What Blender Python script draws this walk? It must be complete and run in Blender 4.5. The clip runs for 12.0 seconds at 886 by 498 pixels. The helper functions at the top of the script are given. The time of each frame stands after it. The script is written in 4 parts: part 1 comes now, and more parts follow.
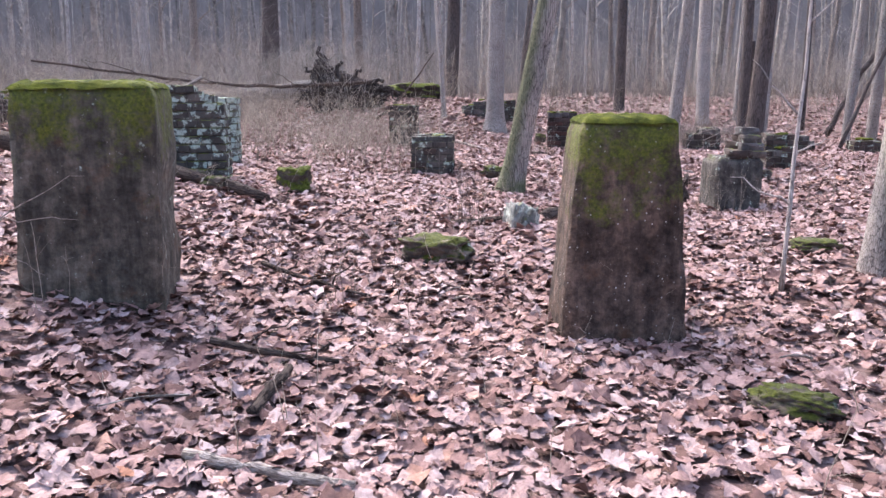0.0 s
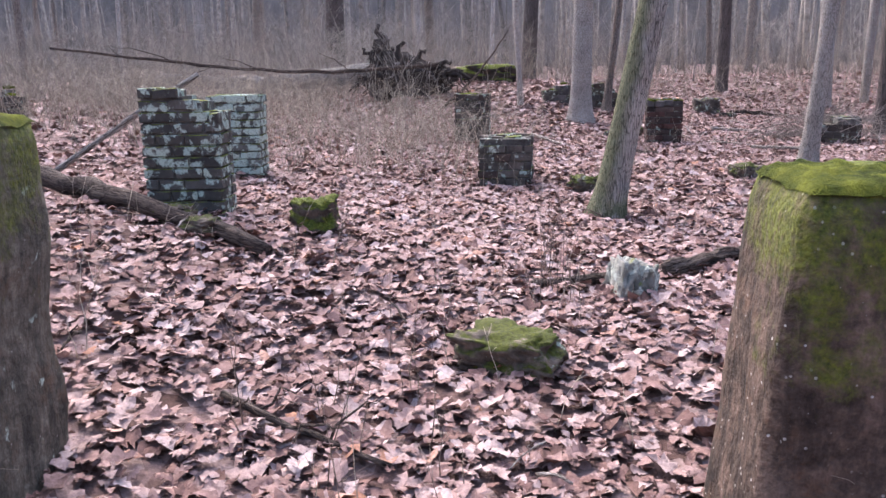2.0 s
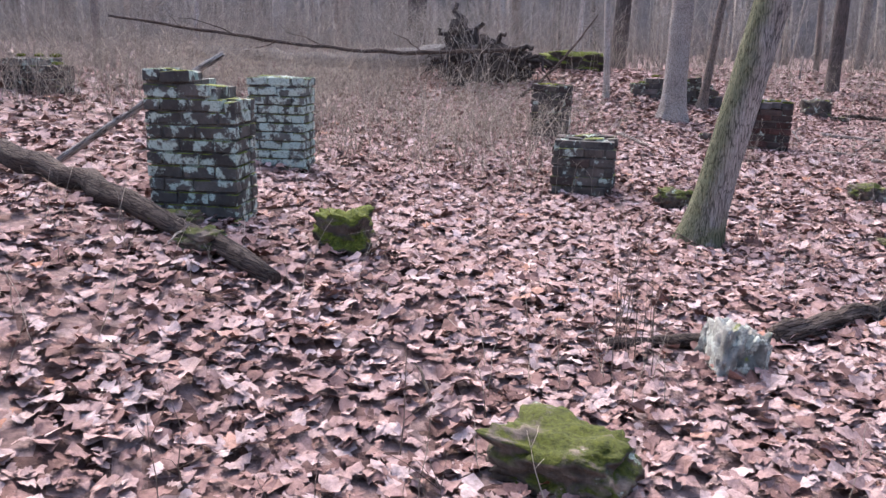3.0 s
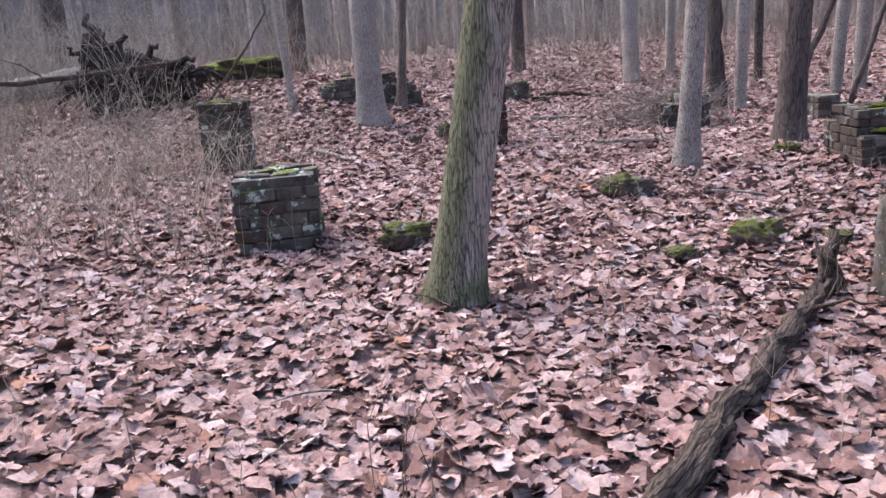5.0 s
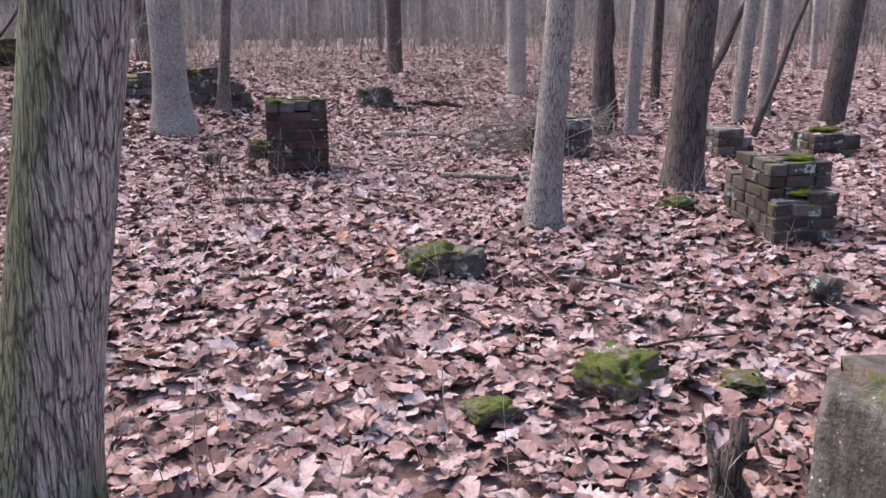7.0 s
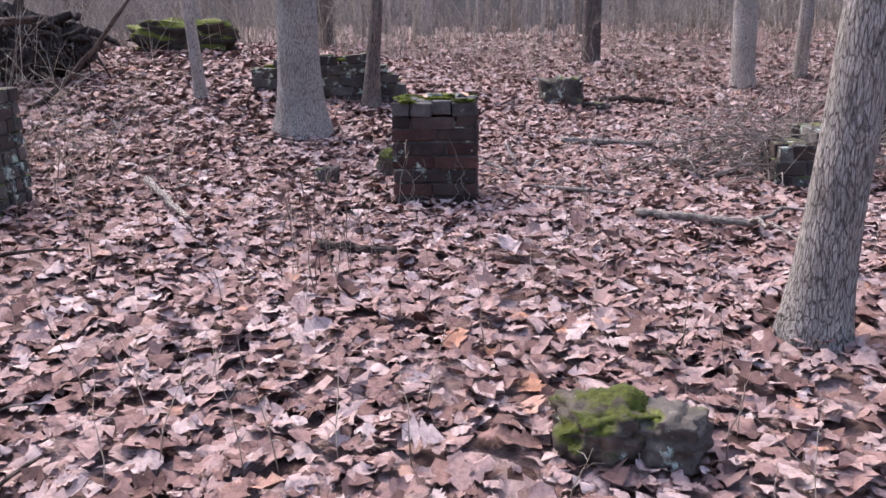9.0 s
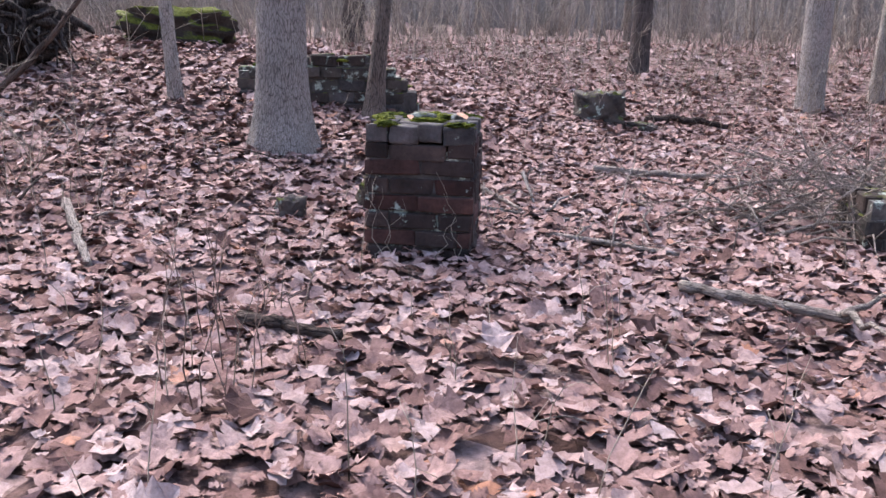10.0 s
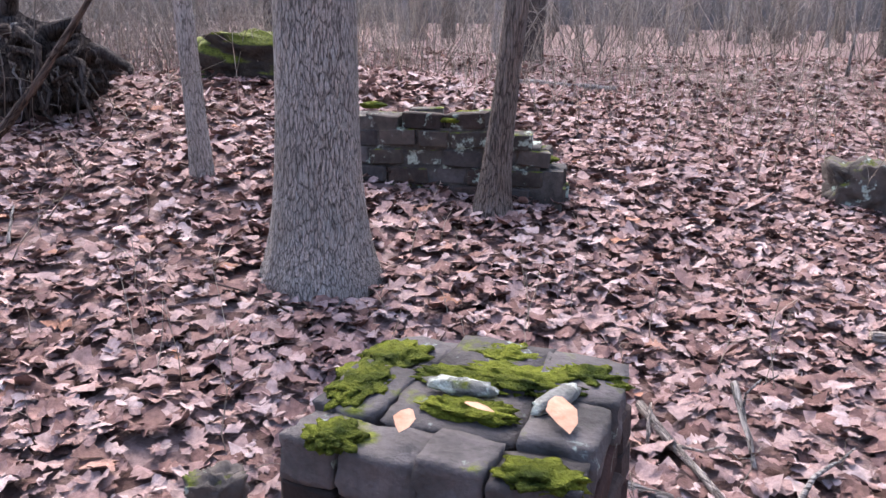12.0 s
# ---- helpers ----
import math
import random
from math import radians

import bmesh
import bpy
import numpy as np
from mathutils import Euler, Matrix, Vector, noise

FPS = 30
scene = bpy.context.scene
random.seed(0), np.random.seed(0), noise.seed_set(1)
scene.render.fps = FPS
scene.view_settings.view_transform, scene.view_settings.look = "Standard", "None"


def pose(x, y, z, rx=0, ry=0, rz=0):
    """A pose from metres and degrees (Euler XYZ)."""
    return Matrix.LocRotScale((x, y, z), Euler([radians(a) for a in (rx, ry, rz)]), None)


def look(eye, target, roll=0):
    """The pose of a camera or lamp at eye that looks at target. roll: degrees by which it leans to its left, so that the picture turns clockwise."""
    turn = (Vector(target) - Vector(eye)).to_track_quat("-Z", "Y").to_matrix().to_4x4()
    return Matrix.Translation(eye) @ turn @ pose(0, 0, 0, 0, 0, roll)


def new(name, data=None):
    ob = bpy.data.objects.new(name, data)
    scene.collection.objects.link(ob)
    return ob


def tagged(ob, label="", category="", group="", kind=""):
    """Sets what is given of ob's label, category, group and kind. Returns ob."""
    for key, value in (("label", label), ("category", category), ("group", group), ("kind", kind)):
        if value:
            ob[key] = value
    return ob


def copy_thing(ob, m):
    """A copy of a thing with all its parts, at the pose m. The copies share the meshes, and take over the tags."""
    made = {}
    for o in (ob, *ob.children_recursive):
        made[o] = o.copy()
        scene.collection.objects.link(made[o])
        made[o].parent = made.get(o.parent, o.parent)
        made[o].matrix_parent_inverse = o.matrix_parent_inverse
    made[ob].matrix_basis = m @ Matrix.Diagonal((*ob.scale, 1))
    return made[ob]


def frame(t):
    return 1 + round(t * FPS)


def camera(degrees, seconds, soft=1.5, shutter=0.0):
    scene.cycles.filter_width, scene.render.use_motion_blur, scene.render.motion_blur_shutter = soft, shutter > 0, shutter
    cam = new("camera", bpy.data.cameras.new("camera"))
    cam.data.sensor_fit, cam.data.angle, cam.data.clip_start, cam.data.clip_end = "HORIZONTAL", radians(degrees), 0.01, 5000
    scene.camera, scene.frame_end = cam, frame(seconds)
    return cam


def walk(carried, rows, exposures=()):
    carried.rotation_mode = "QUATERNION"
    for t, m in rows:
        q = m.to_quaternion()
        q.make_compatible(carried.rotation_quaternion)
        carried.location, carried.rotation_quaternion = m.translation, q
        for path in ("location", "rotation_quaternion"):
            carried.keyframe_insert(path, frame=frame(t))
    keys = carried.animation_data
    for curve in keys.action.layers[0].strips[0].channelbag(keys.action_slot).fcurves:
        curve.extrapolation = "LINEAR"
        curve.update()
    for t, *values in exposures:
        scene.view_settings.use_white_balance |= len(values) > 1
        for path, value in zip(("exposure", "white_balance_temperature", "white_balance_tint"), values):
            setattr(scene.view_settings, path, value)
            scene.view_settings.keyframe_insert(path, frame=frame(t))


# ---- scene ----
cam = camera(57.0, 12.0)
PATH = [
    (0, (1.673, -2.324, 1.175), (1.535, -0.366, 0.792), -0.0),
    (0.5, (1.626, -1.702, 1.218), (1.704, 0.243, 0.759), 2.2),
    (1, (1.633, -0.981, 1.301), (1.467, 0.96, 0.844), 2.7),
    (1.5, (1.566, -0.376, 1.307), (1.251, 1.55, 0.871), 1.5),
    (2, (1.498, 0.235, 1.374), (1.177, 2.159, 0.931), -0.9),
    (2.5, (1.453, 0.895, 1.408), (0.993, 2.782, 0.934), 1.6),
    (2.7, (1.455, 1.121, 1.429), (0.926, 2.987, 0.941), 2.0),
    (4.3, (1.158, 3.065, 1.357), (1.022, 4.996, 0.854), -2.7),
    (4.5, (1.156, 3.284, 1.329), (1.048, 5.22, 0.839), -2.4),
    (5, (1.305, 3.919, 1.385), (1.482, 5.849, 0.89), -4.5),
    (5.5, (1.552, 4.546, 1.377), (1.769, 6.479, 0.912), -2.9),
    (6, (1.824, 5.136, 1.36), (2.038, 7.065, 0.877), -3.4),
    (6.5, (2.195, 5.699, 1.357), (2.545, 7.607, 0.869), -3.3),
    (7, (2.62, 6.212, 1.346), (3.018, 8.103, 0.833), -0.7),
    (7.5, (2.835, 6.698, 1.248), (3.043, 8.602, 0.669), 0.3),
    (7.7, (2.878, 6.943, 1.257), (2.988, 8.867, 0.721), 1.3),
    (9.3, (3.202, 8.905, 1.247), (3.121, 10.831, 0.713), -1.4),
    (9.5, (3.259, 9.159, 1.273), (3.227, 11.087, 0.745), -3.0),
    (10, (3.368, 9.906, 1.247), (3.206, 11.826, 0.711), 1.4),
    (10.5, (3.411, 10.614, 1.321), (2.945, 12.478, 0.767), 3.5),
    (11, (3.419, 11.366, 1.443), (2.911, 13.25, 1.007), 3.1),
    (11.5, (3.365, 12.038, 1.462), (2.776, 13.863, 0.894), -0.0),
    (12, (3.322, 12.901, 1.465), (2.694, 14.721, 0.924), 0.7),
]
EXPOSURES = [(0, 2.12, 5860, 15.5), (1.2, 1.98, 5860, 15.5), (2.4, 1.95, 5860, 15.5), (4.3, 1.74, 5860, 15.5), (7, 1.74, 5860, 15.5), (10, 1.78, 5860, 15.5), (12, 1.93, 5860, 15.5)]
walk(cam, [(t, look(e, g, r)) for t, e, g, r in PATH], EXPOSURES)

# ---- overcast daylight ----
world = bpy.data.worlds.new("overcast_sky")
scene.world = world
world.use_nodes = True
wn = world.node_tree.nodes
sky = wn.new("ShaderNodeTexSky")
sky.sky_type = "NISHITA"
sky.sun_disc = False
sky.sun_elevation = radians(48)
sky.sun_rotation = radians(-35)
sky.dust_density = 6.0
sky.ozone_density = 1.0
wn["Background"].inputs["Strength"].default_value = 0.15
world.node_tree.links.new(sky.outputs[0], wn["Background"].inputs["Color"])
sun = new("sun", bpy.data.lights.new("sun", "SUN"))
sun.data.energy = 0.55
sun.data.angle = radians(40)
sun.data.color = (1.0, 0.95, 0.9)
sun.matrix_world = look((-9, 12, 20), (0, 0, 0))


# ---- terrain ----
def ramp(v, k):
    return k * math.log1p(math.exp(max(-50.0, min(50.0, v / k))))


def height(x, y):
    """Height of the forest floor."""
    x, y = max(-9.0, min(14.0, x)), max(-4.0, min(27.0, y))
    z = -0.0326 + 0.107 * ramp(-x - 0.2, 0.6) - 0.1495 * ramp(y - 14, 1.2) + 0.2829 * ramp(y - 17, 2)
    z -= 0.00426 * ramp(2.5 - x, 1) * ramp(y - 13.5, 1)
    z -= 0.09 * (ramp(6.9 - y, 0.5) - ramp(2.2 - y, 0.5)) / (1 + math.exp(-(x + 0.3) / 0.5))
    z -= 0.2 * math.exp(-((x - 4.5) ** 2 + (y - 8) ** 2) / 3.5)
    z += 0.1726 * math.exp(-((x + 1.7) ** 2 + (y - 6) ** 2) / 3.5)
    z += 0.9961 * math.exp(-((x + 0.3) ** 2 + (y - 19.5) ** 2) / 14)
    z -= 0.144 * math.exp(-((x - 1.5) ** 2 + (y - 8.5) ** 2) / 6)
    return z


# ---- materials ----
class Nodes:
    """A node material that is written line by line."""

    def __init__(self, name):
        self.mat = bpy.data.materials.new(name)
        self.mat.use_nodes = True
        self.tree = self.mat.node_tree
        self.bsdf = self.tree.nodes["Principled BSDF"]

    def add(self, kind, ins=None, **props):
        n = self.tree.nodes.new(kind)
        if "operation" in props:
            n.operation = props["operation"]
        if "data_type" in props:
            n.data_type = props["data_type"]
        if "blend_type" in props:
            n.blend_type = props["blend_type"]
        if "feature" in props:
            n.feature = props["feature"]
        for k, v in (ins or {}).items():
            if isinstance(v, bpy.types.NodeSocket):
                self.tree.links.new(v, n.inputs[k])
            else:
                n.inputs[k].default_value = v
        return n

    def noise(self, vec, scale, detail=5.0, rough=0.6):
        return self.add("ShaderNodeTexNoise", {"Vector": vec, "Scale": scale, "Detail": detail, "Roughness": rough}).outputs["Fac"]

    def mask(self, v, a, b, lo=0.0, hi=1.0):
        return self.add("ShaderNodeMapRange", {"Value": v, "From Min": a, "From Max": b, "To Min": lo, "To Max": hi}).outputs[0]

    def math(self, op, a, b=0.5):
        return self.add("ShaderNodeMath", {0: a, 1: b}, operation=op).outputs[0]

    def mix(self, f, a, b, mode="MIX"):
        n = self.add("ShaderNodeMix", data_type="RGBA", blend_type=mode)
        for k, v in ((0, f), (6, a), (7, b)):
            if isinstance(v, bpy.types.NodeSocket):
                self.tree.links.new(v, n.inputs[k])
            else:
                n.inputs[k].default_value = v if k == 0 else (*v, 1)
        return n.outputs[2]

    def done(self, color, rough=0.9, bump=None, strength=0.4, dist=0.02, spec=0.25):
        for k, v in (("Base Color", color), ("Roughness", rough), ("Specular IOR Level", spec)):
            if isinstance(v, bpy.types.NodeSocket):
                self.tree.links.new(v, self.bsdf.inputs[k])
            else:
                self.bsdf.inputs[k].default_value = v
        if bump is not None:
            b = self.add("ShaderNodeBump", {"Height": bump, "Strength": strength, "Distance": dist})
            self.tree.links.new(b.outputs[0], self.bsdf.inputs["Normal"])
        return self.mat


MOSS_A, MOSS_B = (0.03, 0.042, 0.007), (0.17, 0.185, 0.022)
LICHEN = (0.36, 0.42, 0.35)


def stone_mat(name, c1, c2, scale=6.0, lichen=0.0, specks=0.0, moss=0.0, moss_from=None, vary=0.35, lichen_color=LICHEN, moss_z=(0.35, 0.75), bump=0.5, streaks=0.0, moss_tone=1.0):
    n = Nodes(name)
    pos = n.add("ShaderNodeNewGeometry").outputs["Position"]
    grain = n.noise(pos, scale * 9, 6)
    big = n.noise(pos, scale, 5)
    col = n.mix(n.mask(big, 0.32, 0.68), c1, c2)
    col = n.mix(0.55, col, n.mix(grain, (0.25, 0.25, 0.25), (1.6, 1.6, 1.6)), "MULTIPLY")
    rnd = n.add("ShaderNodeObjectInfo").outputs["Random"]
    col = n.mix(1.0, col, n.mix(rnd, (1 - vary,) * 3, (1 + vary,) * 3), "MULTIPLY")
    if streaks:
        long = n.add("ShaderNodeMapping", {"Vector": pos, "Scale": (1.0, 1.0, 0.12)}).outputs[0]
        col = n.mix(streaks, col, n.mix(n.mask(n.noise(long, 11.0, 7, 0.65), 0.3, 0.7), (0.3, 0.3, 0.3), (1.9, 1.85, 1.75)), "MULTIPLY")
        col = n.mix(streaks, col, n.mix(n.mask(n.noise(pos, 14.0, 8, 0.75), 0.35, 0.65), (0.35, 0.34, 0.33), (1.6, 1.6, 1.6)), "MULTIPLY")
        rust = n.mask(n.noise(pos, 5.0, 7, 0.7), 0.56, 0.7, 0.0, 0.5)
        col = n.mix(rust, col, (0.12, 0.06, 0.03))
    if specks:
        v = n.add("ShaderNodeTexVoronoi", {"Vector": pos, "Scale": 26.0}).outputs["Distance"]
        m = n.math("MULTIPLY", n.mask(v, 0.12 * specks + 0.04, 0.12 * specks), n.mask(n.noise(pos, 7.0), 0.48, 0.56))
        col = n.mix(m, col, (0.42, 0.4, 0.36))
    if lichen:
        l1 = n.mask(n.noise(pos, 9.0, 9, 0.66), 0.61 - 0.24 * lichen, 0.66 - 0.24 * lichen)
        l2 = n.mask(n.noise(pos, 60.0, 3), 0.3, 0.5, 0.35, 1.0)
        col = n.mix(n.math("MULTIPLY", l1, l2), col, lichen_color)
    if moss:
        up = n.add("ShaderNodeSeparateXYZ", {0: n.add("ShaderNodeNewGeometry").outputs["Normal"]}).outputs[2]
        patch = n.noise(pos, 6.0, 6, 0.65)
        m = n.math("MULTIPLY", n.mask(up, *moss_z), n.mask(patch, 0.6 - 0.3 * moss, 0.68 - 0.3 * moss))
        if moss_from is not None:
            z = n.add("ShaderNodeSeparateXYZ", {0: n.add("ShaderNodeTexCoord").outputs["Object"]}).outputs[2]
            side = n.math("ADD", z, n.math("MULTIPLY", n.math("SUBTRACT", n.noise(pos, 3.6, 9, 0.72), 0.5), 2.4))
            m = n.math("MAXIMUM", m, n.math("MULTIPLY", n.mask(side, moss_from, moss_from + 0.3), n.mask(n.noise(pos, 30.0, 4), 0.3, 0.55, 0.35, 0.95)))
        g = n.mix(n.mask(n.noise(pos, 45.0, 6, 0.7), 0.3, 0.7), tuple(c * moss_tone for c in MOSS_A), tuple(c * moss_tone for c in MOSS_B))
        col = n.mix(m, col, g)
    h = n.math("ADD", n.math("MULTIPLY", big, 1.2), grain)
    return n.done(col, 0.92, h, bump, 0.02)


def moss_mat(name, dark=MOSS_A, light=MOSS_B):
    n = Nodes(name)
    pos = n.add("ShaderNodeNewGeometry").outputs["Position"]
    f = n.noise(pos, 120.0, 4)
    col = n.mix(n.mask(n.noise(pos, 9.0, 5), 0.35, 0.65), dark, light)
    col = n.mix(0.6, col, n.mix(f, (0.2, 0.2, 0.2), (1.8, 1.8, 1.8)), "MULTIPLY")
    return n.done(col, 1.0, f, 0.9, 0.02, 0.1)


def bark_mat(name, dark, light, scale=30.0, stretch=0.16, moss=0.0, bump=0.8):
    n = Nodes(name)
    tc = n.add("ShaderNodeTexCoord").outputs["Object"]
    flat = n.add("ShaderNodeMapping", {"Vector": tc, "Scale": (1.0, 1.0, stretch)}).outputs[0]
    warp = n.add("ShaderNodeVectorMath", {0: flat, 1: n.add("ShaderNodeTexNoise", {"Vector": tc, "Scale": 5.0}).outputs["Color"]}, operation="MULTIPLY_ADD")
    warp.inputs[1].default_value = (1, 1, 1)
    warp.operation = "ADD"
    soft = n.add("ShaderNodeMix", {0: 0.035}, data_type="VECTOR")
    n.tree.links.new(flat, soft.inputs[4])
    n.tree.links.new(warp.outputs[0], soft.inputs[5])
    v = n.add("ShaderNodeTexVoronoi", {"Vector": soft.outputs[1], "Scale": scale}, feature="DISTANCE_TO_EDGE").outputs["Distance"]
    v2 = n.add("ShaderNodeTexVoronoi", {"Vector": soft.outputs[1], "Scale": scale * 2.3}, feature="DISTANCE_TO_EDGE").outputs["Distance"]
    fine = n.noise(flat, scale * 2.6, 8, 0.75)
    crack = n.math("ADD", v, n.math("MULTIPLY", n.math("SUBTRACT", fine, 0.46), 0.55))
    ridge = n.math("MULTIPLY", n.mask(crack, -0.03, 0.15), n.mask(v2, 0.0, 0.14, 0.62, 1.0))
    big = n.noise(tc, 2.3, 4)
    col = n.mix(n.math("MULTIPLY", ridge, n.mask(fine, 0.1, 0.55)), dark, light)
    col = n.mix(0.6, col, n.mix(n.mask(big, 0.3, 0.7), (0.62, 0.62, 0.62), (1.25, 1.25, 1.25)), "MULTIPLY")
    rnd = n.add("ShaderNodeObjectInfo").outputs["Random"]
    col = n.mix(1.0, col, n.mix(rnd, (0.8, 0.8, 0.8), (1.15, 1.15, 1.15)), "MULTIPLY")
    if moss:
        xyz = n.add("ShaderNodeSeparateXYZ", {0: tc})
        side = n.math("SUBTRACT", n.math("MULTIPLY", xyz.outputs[2], 0.19), xyz.outputs[0])
        side = n.math("ADD", side, n.math("MULTIPLY", n.math("SUBTRACT", n.noise(tc, 4.0, 6, 0.7), 0.5), 0.22))
        foot = n.mask(xyz.outputs[2], 0.32, 0.1)
        m = n.math("MAXIMUM", n.math("MULTIPLY", n.mask(side, -0.05, 0.07), 0.95), n.math("MULTIPLY", foot, n.mask(n.noise(tc, 9.0), 0.35, 0.5)))
        col = n.mix(n.math("MULTIPLY", m, moss), col, n.mix(n.math("MULTIPLY", ridge, fine), (0.035, 0.04, 0.018), (0.25, 0.265, 0.12)))
    h = n.math("ADD", ridge, n.math("MULTIPLY", fine, 0.5))
    return n.done(col, 0.95, h, bump, 0.02, 0.15)


def litter_mat(name, island):
    """Dry oak leaves, each with its own tone."""
    n = Nodes(name)
    pos = n.add("ShaderNodeNewGeometry")
    rnd = pos.outputs["Random Per Island"] if island else n.add("ShaderNodeObjectInfo").outputs["Random"]
    r = n.add("ShaderNodeValToRGB", {0: rnd})
    stops = [(0.0, (0.13, 0.075, 0.062)), (0.15, (0.19, 0.112, 0.096)), (0.38, (0.265, 0.168, 0.148)), (0.6, (0.325, 0.222, 0.2)), (0.82, (0.375, 0.275, 0.253)), (0.97, (0.45, 0.355, 0.335)), (1.0, (0.34, 0.17, 0.105))]
    e = r.color_ramp.elements
    while len(e) < len(stops):
        e.new(0.5)
    for k, (p, c) in zip(e, stops):
        k.position, k.color = p, (*c, 1)
    f = n.noise(pos.outputs["Position"], 34.0, 8, 0.75)
    col = n.mix(0.8, r.outputs[0], n.mix(n.mask(f, 0.32, 0.68), (0.5, 0.47, 0.45), (1.38, 1.38, 1.38)), "MULTIPLY")
    damp = n.mask(n.noise(pos.outputs["Position"], 1.1, 5, 0.65), 0.45, 0.68, 0.0, 0.3)
    col = n.mix(damp, col, n.mix(1.0, col, (0.62, 0.5, 0.47), "MULTIPLY"))
    return n.done(col, 0.82, n.noise(pos.outputs["Position"], 60.0, 6, 0.7), 0.9, 0.008, 0.14)


def ground_mat():
    n = Nodes("leaf_covered_soil")
    pos = n.add("ShaderNodeNewGeometry").outputs["Position"]
    v = n.add("ShaderNodeTexVoronoi", {"Vector": pos, "Scale": 9.0, "Randomness": 1.0})
    r = n.add("ShaderNodeValToRGB", {0: n.add("ShaderNodeSeparateColor", {0: v.outputs["Color"]}).outputs[0]})
    e = r.color_ramp.elements
    for p, c in ((0.35, (0.17, 0.105, 0.092)), (0.7, (0.28, 0.195, 0.178))):
        e.new(p).color = (*c, 1)
    e[0].color, e[-1].color = (0.06, 0.03, 0.022, 1), (0.4, 0.29, 0.265, 1)
    col = n.mix(1.0, r.outputs[0], n.mix(n.mask(n.noise(pos, 22.0, 8, 0.7), 0.3, 0.7), (0.4, 0.4, 0.4), (1.1, 1.1, 1.1)), "MULTIPLY")
    col = n.mix(n.mask(n.noise(pos, 0.6, 4), 0.3, 0.75, 0.0, 0.35), col, (0.14, 0.09, 0.075))
    return n.done(col, 0.95, n.noise(pos, 14.0, 6), 0.8, 0.05, 0.15)


def plain_mat(name, c1, c2, scale=20.0, rough=0.9, bump=0.4, rnd=False):
    n = Nodes(name)
    pos = n.add("ShaderNodeNewGeometry")
    f = n.noise(pos.outputs["Position"], scale, 6)
    col = n.mix(n.mask(f, 0.3, 0.7), c1, c2)
    if rnd:
        col = n.mix(1.0, col, n.mix(pos.outputs["Random Per Island"], (0.55, 0.55, 0.55), (1.5, 1.5, 1.5)), "MULTIPLY")
    return n.done(col, rough, f, bump, 0.01, 0.2)


M_GROUND = ground_mat()
M_LITTER = litter_mat("dry_leaf_litter", True)
M_LEAF = litter_mat("dry_leaf", False)
M_CONC_L = stone_mat("weathered_grey_concrete", (0.034, 0.03, 0.024), (0.1, 0.088, 0.07), 3.0, lichen=-0.1, specks=0.4, moss=1.0, moss_from=0.84, streaks=0.8, moss_tone=0.85, bump=0.9)
M_CONC_BARE = stone_mat("bare_grey_concrete", (0.03, 0.027, 0.024), (0.095, 0.087, 0.077), 3.0, lichen=-0.06, specks=1.0, moss=0.25, streaks=0.7, moss_tone=0.6, bump=0.9)
M_CONC_R = stone_mat("weathered_brown_concrete", (0.044, 0.031, 0.024), (0.132, 0.093, 0.073), 3.5, lichen=0.0, specks=1.0, moss=1.0, moss_from=0.88, streaks=0.8, moss_tone=0.85, bump=0.9)
M_BRICK = stone_mat("sooty_old_brick", (0.03, 0.024, 0.02), (0.085, 0.06, 0.05), 5.0, lichen=0.02, moss=0.2, vary=0.3)
M_BRICK_RED = stone_mat("dark_red_brick", (0.03, 0.017, 0.014), (0.095, 0.045, 0.036), 5.0, lichen=-0.12, vary=0.45)
M_BRICK_DULL = stone_mat("dull_brown_brick", (0.028, 0.021, 0.018), (0.075, 0.052, 0.044), 5.0, lichen=-0.12, vary=0.35)
M_CAP = stone_mat("dark_slabby_stone", (0.04, 0.036, 0.033), (0.12, 0.105, 0.1), 6.0, lichen=-0.05, moss=0.1)
M_BRICK_PALE = stone_mat("lichen_covered_brick", (0.035, 0.032, 0.028), (0.1, 0.088, 0.075), 5.0, lichen=0.44, moss=0.5, vary=0.25)
M_BRICK_CRUST = stone_mat("lichen_crusted_brick", (0.06, 0.06, 0.052), (0.14, 0.135, 0.115), 5.0, lichen=0.66, moss=0.5, vary=0.2)
M_MORTAR = stone_mat("old_mortar", (0.05, 0.045, 0.04), (0.15, 0.135, 0.12), 12.0, lichen=0.2)
M_STONE = stone_mat("grey_sandstone", (0.04, 0.034, 0.029), (0.12, 0.1, 0.085), 4.0, lichen=0.12, moss=0.3, vary=0.25)
M_PALE = stone_mat("pale_lichened_stone", (0.12, 0.12, 0.1), (0.3, 0.29, 0.255), 7.0, lichen=0.45, lichen_color=(0.42, 0.44, 0.37), moss=0.1)
M_MOSSY = stone_mat("moss_grown_stone", (0.04, 0.032, 0.026), (0.13, 0.105, 0.085), 5.0, lichen=0.04, moss=0.62, moss_z=(0.1, 0.55), moss_tone=0.5, streaks=0.5)
M_MOUND = stone_mat("earthy_bank_under_moss", (0.03, 0.023, 0.018), (0.1, 0.078, 0.06), 5.0, moss=1.0, moss_z=(0.25, 0.5), moss_tone=0.9, bump=0.9)
M_MOSS_CAP = stone_mat("thickly_mossed_stone", (0.04, 0.032, 0.026), (0.13, 0.105, 0.085), 5.0, moss=1.0, moss_z=(-0.1, 0.35), moss_tone=0.8, bump=0.9)
M_MOSS = moss_mat("bright_moss")
